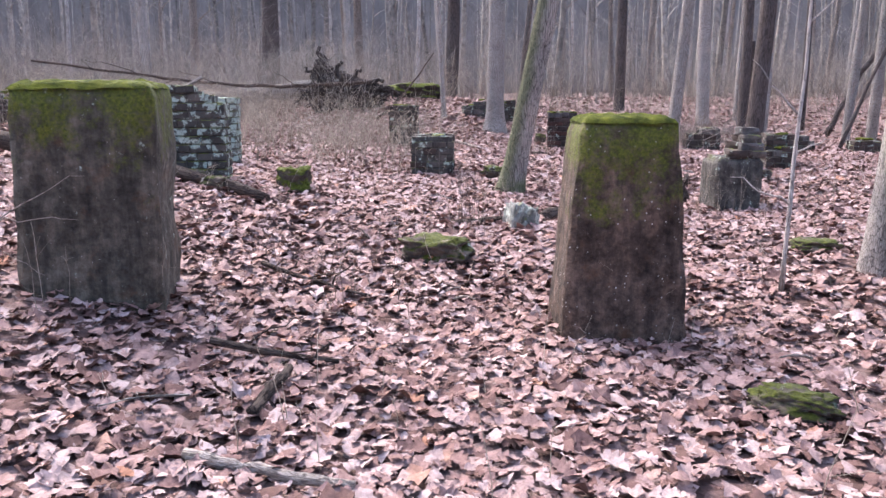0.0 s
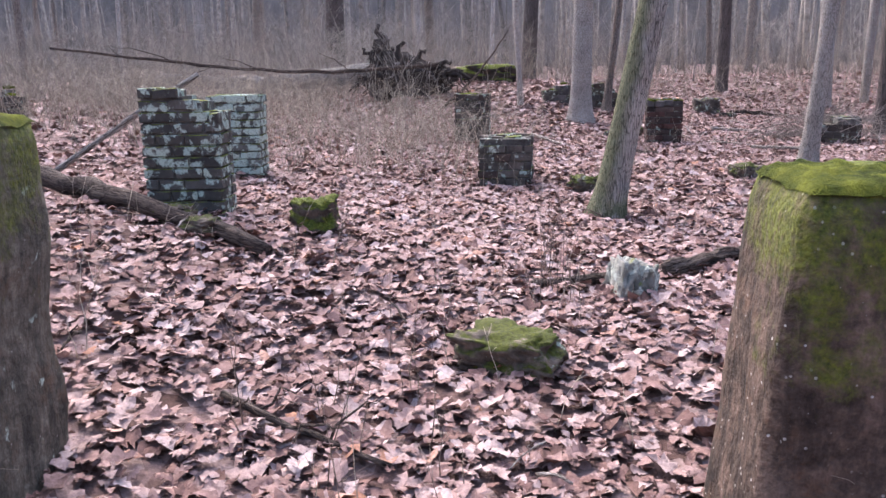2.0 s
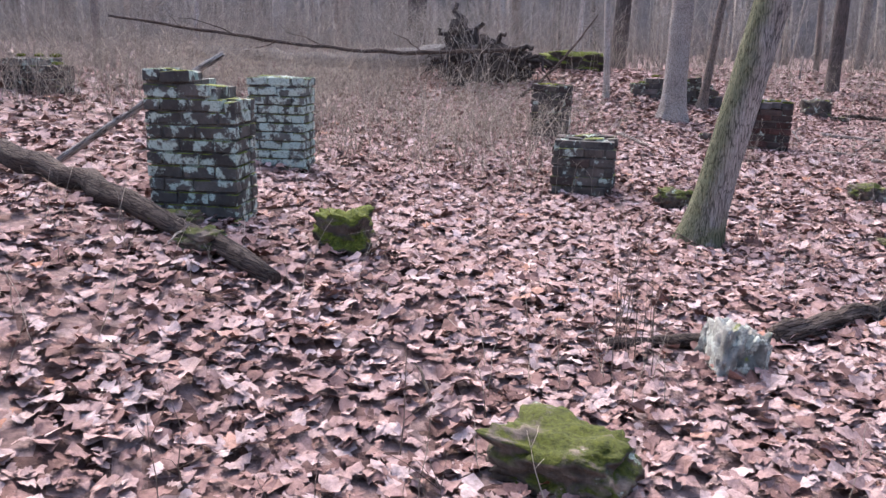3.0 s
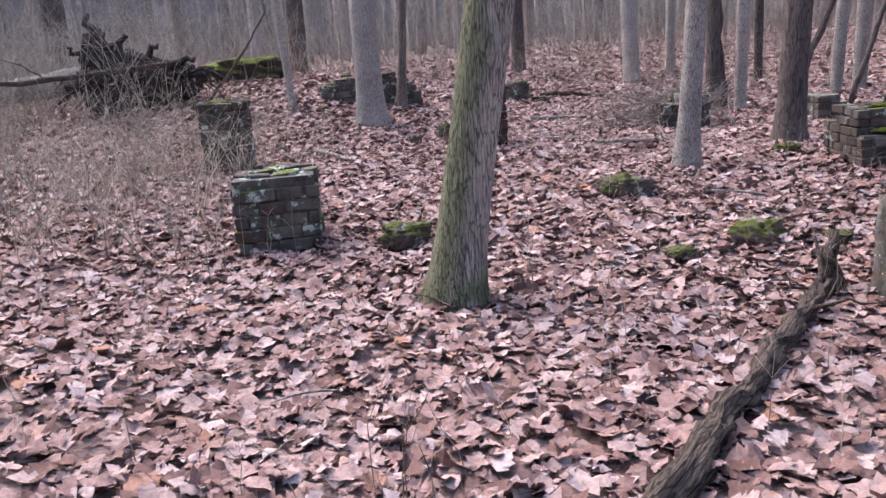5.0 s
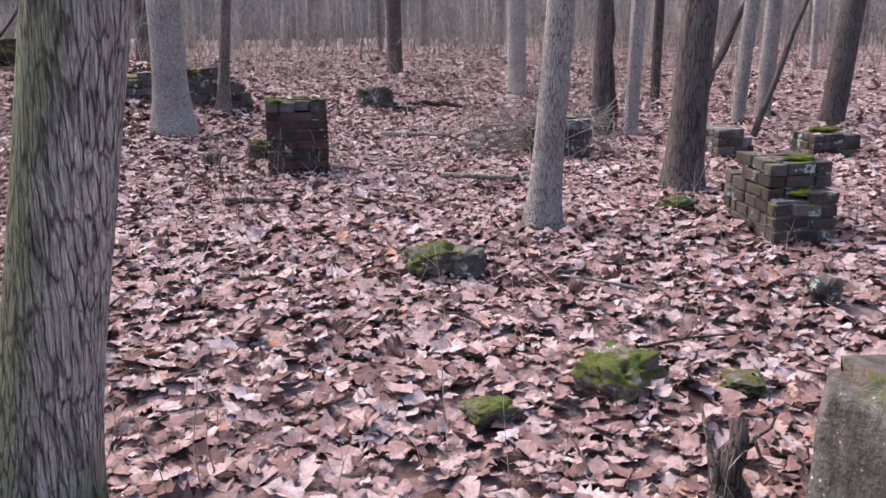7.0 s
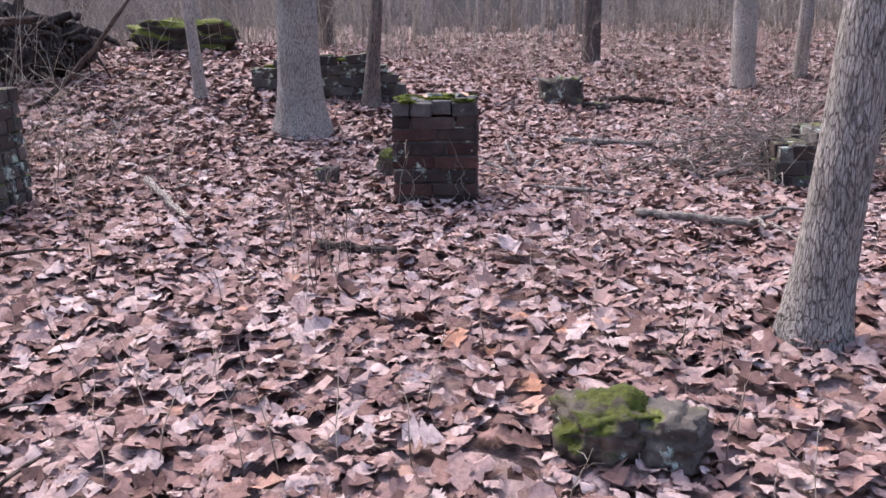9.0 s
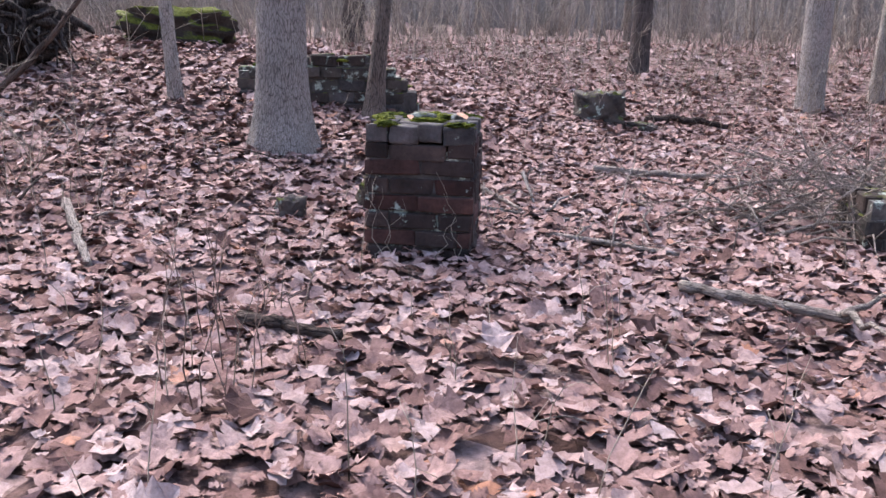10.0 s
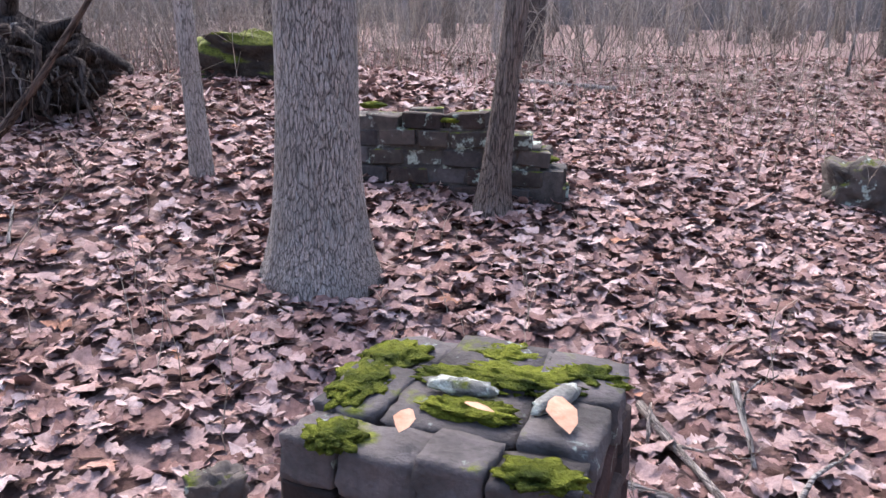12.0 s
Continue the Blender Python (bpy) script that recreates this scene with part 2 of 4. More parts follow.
M_MOSS_MID = moss_mat("olive_moss", (0.028, 0.038, 0.007), (0.125, 0.135, 0.018))
M_BARK_OAK = bark_mat("furrowed_mossy_oak_bark", (0.04, 0.034, 0.03), (0.58, 0.52, 0.46), 44.0, 0.1, moss=0.85)
M_BARK_GREY = bark_mat("pale_grey_bark", (0.105, 0.09, 0.078), (0.61, 0.55, 0.49), 62.0, 0.2, bump=0.9)
M_BARK_MID = bark_mat("grey_brown_bark", (0.055, 0.045, 0.038), (0.38, 0.315, 0.265), 52.0, 0.13, bump=0.9)
M_BARK_LIGHT = bark_mat("light_grey_bark", (0.17, 0.15, 0.132), (0.5, 0.45, 0.405), 40.0, 0.1, bump=0.5)
M_BARK_DARK = bark_mat("dark_brown_bark", (0.035, 0.029, 0.027), (0.15, 0.122, 0.11), 32.0, 0.12)
M_BARK_FAR = plain_mat("distant_grey_bark", (0.11, 0.098, 0.085), (0.32, 0.29, 0.255), 3.0, rnd=True)
M_TAN_LEAF = plain_mat("orange_tan_leaf", (0.42, 0.22, 0.13), (0.6, 0.36, 0.24), 40.0)
M_TWIG = plain_mat("dry_twigs", (0.17, 0.145, 0.112), (0.38, 0.325, 0.26), 8.0, rnd=True)
M_HAZE = plain_mat("distant_brush", (0.135, 0.118, 0.1), (0.32, 0.285, 0.245), 2.0, rnd=True)
M_ROT_TWIG = plain_mat("brown_stems", (0.09, 0.065, 0.052), (0.2, 0.15, 0.125), 12.0, rnd=True)
M_DEAD = bark_mat("bleached_deadwood", (0.06, 0.05, 0.045), (0.36, 0.33, 0.3), 40.0, 0.08)
M_ROT = bark_mat("rotting_dark_wood", (0.018, 0.014, 0.012), (0.13, 0.098, 0.08), 36.0, 0.1)
M_SPLIT = bark_mat("splintered_brown_wood", (0.018, 0.013, 0.01), (0.17, 0.13, 0.105), 44.0, 0.05)
M_ROOT = bark_mat("earthy_dark_roots", (0.012, 0.01, 0.009), (0.1, 0.08, 0.07), 30.0, 0.2)
M_BRANCH = bark_mat("fallen_branch_bark", (0.15, 0.125, 0.105), (0.5, 0.43, 0.37), 60.0, 0.15)


# ---- mesh helpers ----
def part(name, mesh, mat, parent=None, label="", m=None):
    """A mesh (a bmesh, or mesh data) as one object, under parent if there is one."""
    if isinstance(mesh, bmesh.types.BMesh):
        data = bpy.data.meshes.new(name)
        mesh.to_mesh(data)
        mesh.free()
        mesh = data
    if not mesh.materials:
        mesh.materials.append(mat)
    ob = new(name, mesh)
    ob.parent = parent
    if m is not None:
        ob.matrix_basis = m
    return tagged(ob, label)


def thing(name, m, label, category, group=""):
    ob = new(name)
    ob.empty_display_size = 0.1
    ob.matrix_basis = m
    return tagged(ob, label, category, group)


def smooth(ob):
    for p in ob.data.polygons:
        p.use_smooth = True
    return ob


def tube_arrays(points, radii, sides=8, wob=0.0, seed=0):
    """Vertices and faces of a tube along the points, closed at both ends."""
    pts = [Vector(p) for p in points]
    vs, fs = [], []
    side = None
    for i, p in enumerate(pts):
        way = (pts[min(i + 1, len(pts) - 1)] - pts[max(i - 1, 0)]).normalized()
        if side is None:
            side = way.orthogonal().normalized()
        side = (side - way * side.dot(way)).normalized()
        up = way.cross(side)
        for k in range(sides):
            a = 2 * math.pi * k / sides
            r = radii[i]
            if wob:
                r *= 1 + wob * noise.noise((math.cos(a) * 2.2 + seed * 7.1, math.sin(a) * 2.2, i * 0.55))
            vs.append(p + side * (r * math.cos(a)) + up * (r * math.sin(a)))
    for i in range(len(pts) - 1):
        for k in range(sides):
            a, b = i * sides + k, i * sides + (k + 1) % sides
            fs.append((a, b, b + sides, a + sides))
    fs.append(tuple(range(sides - 1, -1, -1)))
    fs.append(tuple((len(pts) - 1) * sides + k for k in range(sides)))
    return vs, fs


def mesh_of(name, chunks):
    vs, fs = [], []
    for v, f in chunks:
        o = len(vs)
        vs.extend(v)
        fs.extend(tuple(i + o for i in q) for q in f)
    me = bpy.data.meshes.new(name)
    me.from_pydata([tuple(v) for v in vs], [], fs)
    for p in me.polygons:
        p.use_smooth = True
    return me


def curve_points(a, b, n, sag, rng, wander=0.03):
    a, b = Vector(a), Vector(b)
    out = []
    for i in range(n + 1):
        t = i / n
        p = a.lerp(b, t)
        p.z += sag * 4 * t * (1 - t)
        if 0 < i < n:
            p += Vector((rng.uniform(-1, 1), rng.uniform(-1, 1), rng.uniform(-1, 1))) * wander
        out.append(p)
    return out


# ---- ground: one sheet to the horizon ----
def axis(lo, hi, step, far):
    a = list(np.arange(lo, hi + 1e-6, step))
    d = step
    while a[-1] < far:
        d *= 1.35
        a.append(a[-1] + d)
    d = step
    while a[0] > -far:
        d *= 1.35
        a.insert(0, a[0] - d)
    return a


def build_ground():
    xs, ys = axis(-9, 13, 0.22, 900), axis(-5, 27, 0.22, 900)
    vs = []
    for y in ys:
        for x in xs:
            z = height(x, y) + 0.05 * noise.noise((x * 0.8, y * 0.8, 1)) + 0.025 * noise.noise((x * 3, y * 3, 4))
            vs.append((x, y, z - 0.02))
    n = len(xs)
    fs = [(j * n + i, j * n + i + 1, (j + 1) * n + i + 1, (j + 1) * n + i) for j in range(len(ys) - 1) for i in range(n - 1)]
    me = mesh_of("ground", [(vs, fs)])
    me.materials.append(M_GROUND)
    return tagged(new("ground", me), "uneven forest floor under brown fallen oak leaves", "ground", kind="structure")


GROUND = build_ground()


def build_backdrop():
    bm = bmesh.new()
    n, r = 96, 95.0
    rows = []
    for z in (-6.0, 4.0, 12.0, 17.0):
        rows.append([bm.verts.new((2 + r * math.cos(2 * math.pi * k / n), 12 + r * math.sin(2 * math.pi * k / n), z + (2.5 * noise.noise((k * 0.9, z, 0)) if z > 13 else 0))) for k in range(n)])
    for a, b in zip(rows, rows[1:]):
        for k in range(n):
            bm.faces.new((a[k], a[(k + 1) % n], b[(k + 1) % n], b[k]))
    nd = Nodes("far_wooded_slope")
    pos = nd.add("ShaderNodeNewGeometry").outputs["Position"]
    st = nd.add("ShaderNodeMapping", {"Vector": pos, "Scale": (1.0, 1.0, 0.3)}).outputs[0]
    col = nd.mix(nd.mask(nd.noise(st, 0.9, 9, 0.75), 0.3, 0.7), (0.12, 0.108, 0.1), (0.25, 0.225, 0.205))
    ob = part("backdrop", bm, nd.done(col, 1.0))
    tagged(ob, "far grey wooded slope of leafless trees", "backdrop", kind="structure")


build_backdrop()


# ---- concrete piers ----
def block_pier(x, y, w, d, h, rot, top_w, top_d, shift, mat, label, seed, lean=0.0, stack=()):
    """A tapering block with chipped, uneven faces and a thick mat of moss on top."""
    e = thing("concrete_pier", pose(x, y, height(x, y), 0, lean, rot), label, "pier", "ruined piers")
    bm = bmesh.new()
    bmesh.ops.create_cube(bm, size=1)
    bmesh.ops.subdivide_edges(bm, edges=bm.edges[:], cuts=15, use_grid_fill=True)
    for v in bm.verts:
        u = v.co.copy()
        t = u.z + 0.5
        edge = sorted((abs(u.x), abs(u.y), abs(u.z)))
        sx, sy = w + (top_w - w) * t, d + (top_d - d) * t
        p = Vector((u.x * sx + shift[0] * t, u.y * sy + shift[1] * t, t * (h + 0.25) - 0.25))
        q = p * 3.1 + Vector((seed, 0, 0))
        p += Vector((noise.noise(q), noise.noise(q + Vector((9, 0, 0))), 0.8 * noise.noise(q + Vector((0, 9, 0))))) * 0.028
        q = p * 11
        p += Vector((noise.noise(q), noise.noise(q + Vector((5, 0, 0))), noise.noise(q + Vector((0, 5, 0))))) * 0.009
        if edge[1] > 0.47:
            cut = 0.02 + 0.035 * max(0, noise.noise(p * 4 + Vector((0, 0, seed))))
            p.x -= math.copysign(cut, u.x) if abs(u.x) > 0.47 else 0
            p.y -= math.copysign(cut, u.y) if abs(u.y) > 0.47 else 0
            p.z -= cut if u.z > 0.47 else 0
        v.co = p
    smooth(part("block", bm, mat, e))
    if stack:
        rng = random.Random(seed)
        for k, (px, py, sx, sy, level) in enumerate(stack):
            bm = bmesh.new()
            bmesh.ops.create_cube(bm, size=1)
            bmesh.ops.subdivide_edges(bm, edges=bm.edges[:], cuts=5, use_grid_fill=True)
            for v in bm.verts:
                p = (v.co * 2).lerp((v.co * 2).normalized() * 1.2, 0.16)
                p *= 1 + 0.16 * noise.noise(p * 1.4 + Vector((k * 3, 0, seed)))
                v.co = Vector((p.x * sx / 2, p.y * sy / 2, p.z * 0.049))
            smooth(part("cap_stone", bm, rng.choice((M_STONE, M_CAP, M_BRICK)), e, "loose flat stone", pose(shift[0] + px, shift[1] + py, h + 0.035 + 0.088 * level, rng.uniform(-3, 3), rng.uniform(-3, 3), rng.uniform(-14, 14))))
        return e
    bm = bmesh.new()
    n = 26
    g = []
    for j in range(n + 1):
        for i in range(n + 1):
            u, v = i / n - 0.5, j / n - 0.5
            m = 1 - max(abs(u), abs(v)) * 2
            z = h - 0.012 + 0.045 * min(1, m * 5) * (0.5 + 0.5 * noise.noise((u * 7 + seed, v * 7, 0))) + 0.012 * noise.noise((u * 30, v * 30, seed))
            if m < 0.02:
                z = h - 0.025 - 0.025 * abs(noise.noise((u * 9, v * 9, seed)))
            k = 1.0 + (0.002 if m < 0.02 else 0)
            g.append(bm.verts.new((u * (top_w - 0.02) * k + shift[0], v * (top_d - 0.02) * k + shift[1], z)))
    for j in range(n):
        for i in range(n):
            a = j * (n + 1) + i
            bm.faces.new((g[a], g[a + 1], g[a + n + 2], g[a + n + 1]))
    smooth(part("moss", bm, M_MOSS_MID, e, "thick green moss"))
    return e


block_pier(-0.83, 2.58, 0.8, 0.76, 1.25, 13, 0.8, 0.74, (0.02, 0.02), M_CONC_L, "grey concrete pier with a thick moss top standing among fallen leaves", 1.0)
block_pier(2.45, 3.09, 0.84, 0.7, 1.37, 5, 0.6, 0.58, (0.0, 0.0), M_CONC_R, "brown weathered concrete pier with moss and white lichen spots", 5.0)


# ---- brick piers and walls ----
def brick_meshes():
    out = []
    for s in range(6):
        bm = bmesh.new()
        bmesh.ops.create_cube(bm, size=1)
        rng = random.Random(s)
        for v in bm.verts:
            v.co += Vector([rng.uniform(-0.035, 0.035) for _ in range(3)])
        bmesh.ops.bevel(bm, geom=bm.edges[:], offset=0.07, segments=1, affect="EDGES")
        me = bpy.data.meshes.new("brick")
        bm.to_mesh(me)
        bm.free()
        out.append(me)
    return out


BRICKS = brick_meshes()
BRICK_SETS = {}


def brick_data(mat, k):
    """Brick mesh k in a material; alike bricks share it."""
    key = (mat.name, k)
    if key not in BRICK_SETS:
        me = BRICKS[k].copy()
        me.materials.append(mat)
        BRICK_SETS[key] = me
    return BRICK_SETS[key]


def brick_pier(x, y, w, d, rot, steps, mats, label, seed, course=0.088, blen=0.23, bdep=0.12, ragged=0.35, lean=(0, 0), name="brick_pier", category="pier", group="ruined piers", cap=None, rough=1.0):
    """A ruined pier of bricks round a mortar core. steps: (from, to, height) along its width."""
    rng = random.Random(seed)
    steps = [q if len(q) == 5 else (*q, -d / 2, d / 2) for q in steps]
    e = thing(name, pose(x, y, height(x, y) - 0.02, lean[0], lean[1], rot), label, category, group)
    bm = bmesh.new()
    for a, b, h, y0, y1 in steps:
        ca, cb = max(a, -w / 2 + 0.025), min(b, w / 2 - 0.025)
        box = bmesh.ops.create_cube(bm, size=1)["verts"]
        for v in box:
            v.co = Vector(((ca + cb) / 2 + v.co.x * (cb - ca), (y0 + y1) / 2 + v.co.y * (y1 - y0 - 0.05), -0.15 + (v.co.z + 0.5) * (h + 0.15 - course * 0.5)))
    part("core", bm, M_MORTAR, e, "crumbling mortar")

    def top_at(px, py=0.0):
        return max([h for a, b, h, y0, y1 in steps if a - 1e-3 <= px <= b + 1e-3 and y0 - 1e-3 <= py <= y1 + 1e-3] or [0])

    floor = min(q[2] for q in steps)

    def lay(px, py, pz, lx, ly):
        h = course - 0.012
        k = rng.randrange(6)
        mat = mats[0] if rng.random() < 0.6 or len(mats) == 1 else rng.choice(mats[1:])
        out = rng.uniform(-0.008, 0.008) * rough
        m = pose(px + (out if ly > lx else 0) * (1 if px > 0 else -1), py + (out if lx >= ly else 0) * (1 if py > 0 else -1), pz, rng.uniform(-1, 1) * rough, rng.uniform(-1, 1) * rough, rng.uniform(-1.6, 1.6) * rough)
        if pz + course * 1.6 > top_at(px, py):
            m = m @ pose(0, 0, rng.uniform(-0.012, 0.012), rng.uniform(-4, 4), rng.uniform(-4, 4), rng.uniform(-5, 5))
        ob = new("brick", brick_data(mat, k))
        ob.parent = e
        ob.matrix_basis = m @ Matrix.Diagonal((lx - 0.012, ly - 0.012, h, 1))

    def row(a, b, fixed, along_x, z, off):
        p = a
        first = True
        while p < b - 0.03:
            ln = blen * (0.5 if first and off else rng.uniform(0.82, 1.12))
            if b - (p + ln) < 0.07:
                ln = b - p
            c = p + ln / 2
            px, py = (c, fixed) if along_x else (fixed, c)
            t = top_at(px, py)
            last = z + course * 1.5 > t
            if z + course * 0.6 < t and not (last and rng.random() < ragged * 0.5):
                lay(px, py, z + course / 2, *((ln, bdep) if along_x else (bdep, ln)))
            p += ln
            first = False

    top = max(q[2] for q in steps)
    for c in range(int(top / course + 0.5) + 1):
        z = (c - 1) * course
        row(-w / 2, w / 2, -d / 2 + bdep / 2, True, z, c % 2)
        row(-w / 2, w / 2, d / 2 - bdep / 2, True, z, c % 2)
        row(-d / 2 + bdep, d / 2 - bdep, -w / 2 + bdep / 2, False, z, (c + 1) % 2)
        row(-d / 2 + bdep, d / 2 - bdep, w / 2 - bdep / 2, False, z, (c + 1) % 2)
        yy = -d / 2 + bdep * 1.5
        while yy < d / 2 - bdep:
            p = -w / 2 + bdep
            while p < w / 2 - bdep - 0.03:
                ln = min(blen * rng.uniform(0.8, 1.1), w / 2 - bdep - p)
                if ln > 0.05 and z + course * 0.6 < top_at(p + ln / 2, yy) and z + course * 1.7 >= floor:
                    lay(p + ln / 2, yy, z + course / 2, ln, bdep)
                p += ln
            yy += bdep
    if cap:
        for i in range(cap):
            px, py = rng.uniform(-w / 2 + 0.1, w / 2 - 0.1), rng.uniform(-d / 2 + 0.1, d / 2 - 0.1)
            bm = bmesh.new()
            bmesh.ops.create_icosphere(bm, subdivisions=3, radius=1)
            rx, ry = rng.uniform(0.05, 0.13), rng.uniform(0.04, 0.09)
            for v in bm.verts:
                q = v.co * 2.5 + Vector((i, seed, 0))
                v.co = Vector((v.co.x * rx, v.co.y * ry, v.co.z * 0.022)) * (1 + 0.45 * noise.noise(q) + 0.15 * noise.noise(q * 4))
            smooth(part("moss", bm, M_MOSS, e, "bright green moss", pose(px, py, top_at(px, py) - 0.005, 0, 0, rng.uniform(0, 180))))
    return e


RED, DARK, PALE = [M_BRICK_DULL, M_BRICK_DULL, M_BRICK_RED], [M_BRICK, M_STONE], [M_BRICK_PALE]
brick_pier(-1.6, 6.42, 0.62, 0.42, 9, [(-0.31, 0.04, 0.95), (0.04, 0.18, 0.9), (0.18, 0.31, 0.78)], PALE, "tall broken brick pier covered in pale green lichen", 11, ragged=0.2)
brick_pier(-2.33, 9.12, 0.58, 0.44, 8, [(-0.29, 0.29, 0.86)], [M_BRICK_CRUST], "brick pier crusted with pale lichen and a mossy top", 12, ragged=0.15, cap=4)
brick_pier(0.62, 10.38, 0.66, 0.6, 2, [(-0.33, 0.33, 0.62)], [M_STONE, M_BRICK, M_BRICK_PALE], "low pier of rough dark stones with lichen at its foot", 13, course=0.1, ragged=0.9, rough=2.4)
brick_pier(-0.24, 13.88, 0.58, 0.44, 2, [(-0.29, 0.29, 0.8)], [M_STONE, M_BRICK_PALE, M_BRICK], "grey stone pier half hidden in dry brush", 14, course=0.1, cap=3, rough=2.2)
D_PIER = brick_pier(2.89, 14.34, 0.58, 0.58, -2, [(-0.29, 0.29, 0.65)], RED, "dark red brick pier with a cracked mossy top", 15, ragged=0.0, cap=0, course=0.093, blen=0.27)
brick_pier(6.12, 11.28, 0.44, 0.86, -9, [(-0.22, 0.22, 0.33), (-0.16, 0.16, 0.54, -0.3, 0.2)], DARK, "stepped broken brick pier with moss on its upper stones", 16, cap=3)
block_pier(4.5, 7.98, 0.58, 0.64, 0.64, 6, 0.54, 0.58, (0.02, 0.0), M_CONC_BARE, "squat grey concrete pier with broken stones stacked on one side", 17.0, stack=((0.0, -0.17, 0.26, 0.2, 0), (0.2, -0.15, 0.2, 0.24, 0), (0.14, 0.12, 0.28, 0.3, 0), (0.16, -0.13, 0.26, 0.24, 1), (0.14, 0.13, 0.24, 0.28, 1), (0.17, -0.08, 0.22, 0.28, 2), (0.16, 0.12, 0.2, 0.2, 2), (0.16, 0.0, 0.22, 0.24, 3)))
brick_pier(7.62, 14.55, 0.46, 0.5, 3, [(-0.23, 0.1, 0.4), (0.1, 0.23, 0.3)], DARK, "small low brick pier among the leaves", 18)
brick_pier(8.88, 14.5, 0.58, 0.5, -4, [(-0.29, 0.29, 0.3)], DARK, "low mossy remains of a stone pier", 19, cap=4)
brick_pier(5.86, 15.15, 0.66, 0.6, -6, [(-0.33, -0.05, 0.4), (-0.05, 0.33, 0.52)], DARK, "dark stone pier behind a heap of brushwood", 20, course=0.12)
brick_pier(-6.8, 10.9, 0.72, 0.6, 8, [(-0.36, 0.2, 0.48), (0.2, 0.36, 0.38)], DARK, "low stone pier overgrown with moss", 21, cap=4)
block_pier(5.13, 3.75, 0.72, 0.7, 0.84, 6, 0.58, 0.6, (0.04, 0.02), M_CONC_BARE, "dark sloping concrete pier with flat stones on its top", 9.0, stack=((-0.13, -0.14, 0.28, 0.28, 0), (0.15, -0.13, 0.26, 0.26, 0), (-0.12, 0.14, 0.28, 0.26, 0), (0.14, 0.15, 0.24, 0.3, 0), (-0.02, -0.12, 0.3, 0.26, 1), (0.12, 0.1, 0.28, 0.26, 1), (-0.12, 0.1, 0.22, 0.26, 1), (0.05, -0.05, 0.26, 0.24, 2)))
brick_pier(1.58, 17.72, 1.7, 0.34, 11, [(-0.85, -0.6, 0.34), (-0.6, -0.2, 0.46), (-0.2, 0.15, 0.4), (0.15, 0.45, 0.42), (0.45, 0.68, 0.3), (0.68, 0.85, 0.16)], [M_STONE, M_CAP, M_BRICK, M_BRICK_PALE], "low ruined stone wall with moss on top", 23, course=0.11, blen=0.24, bdep=0.15, name="stone_wall", category="wall", group="", cap=6, ragged=1.0, rough=3.0)


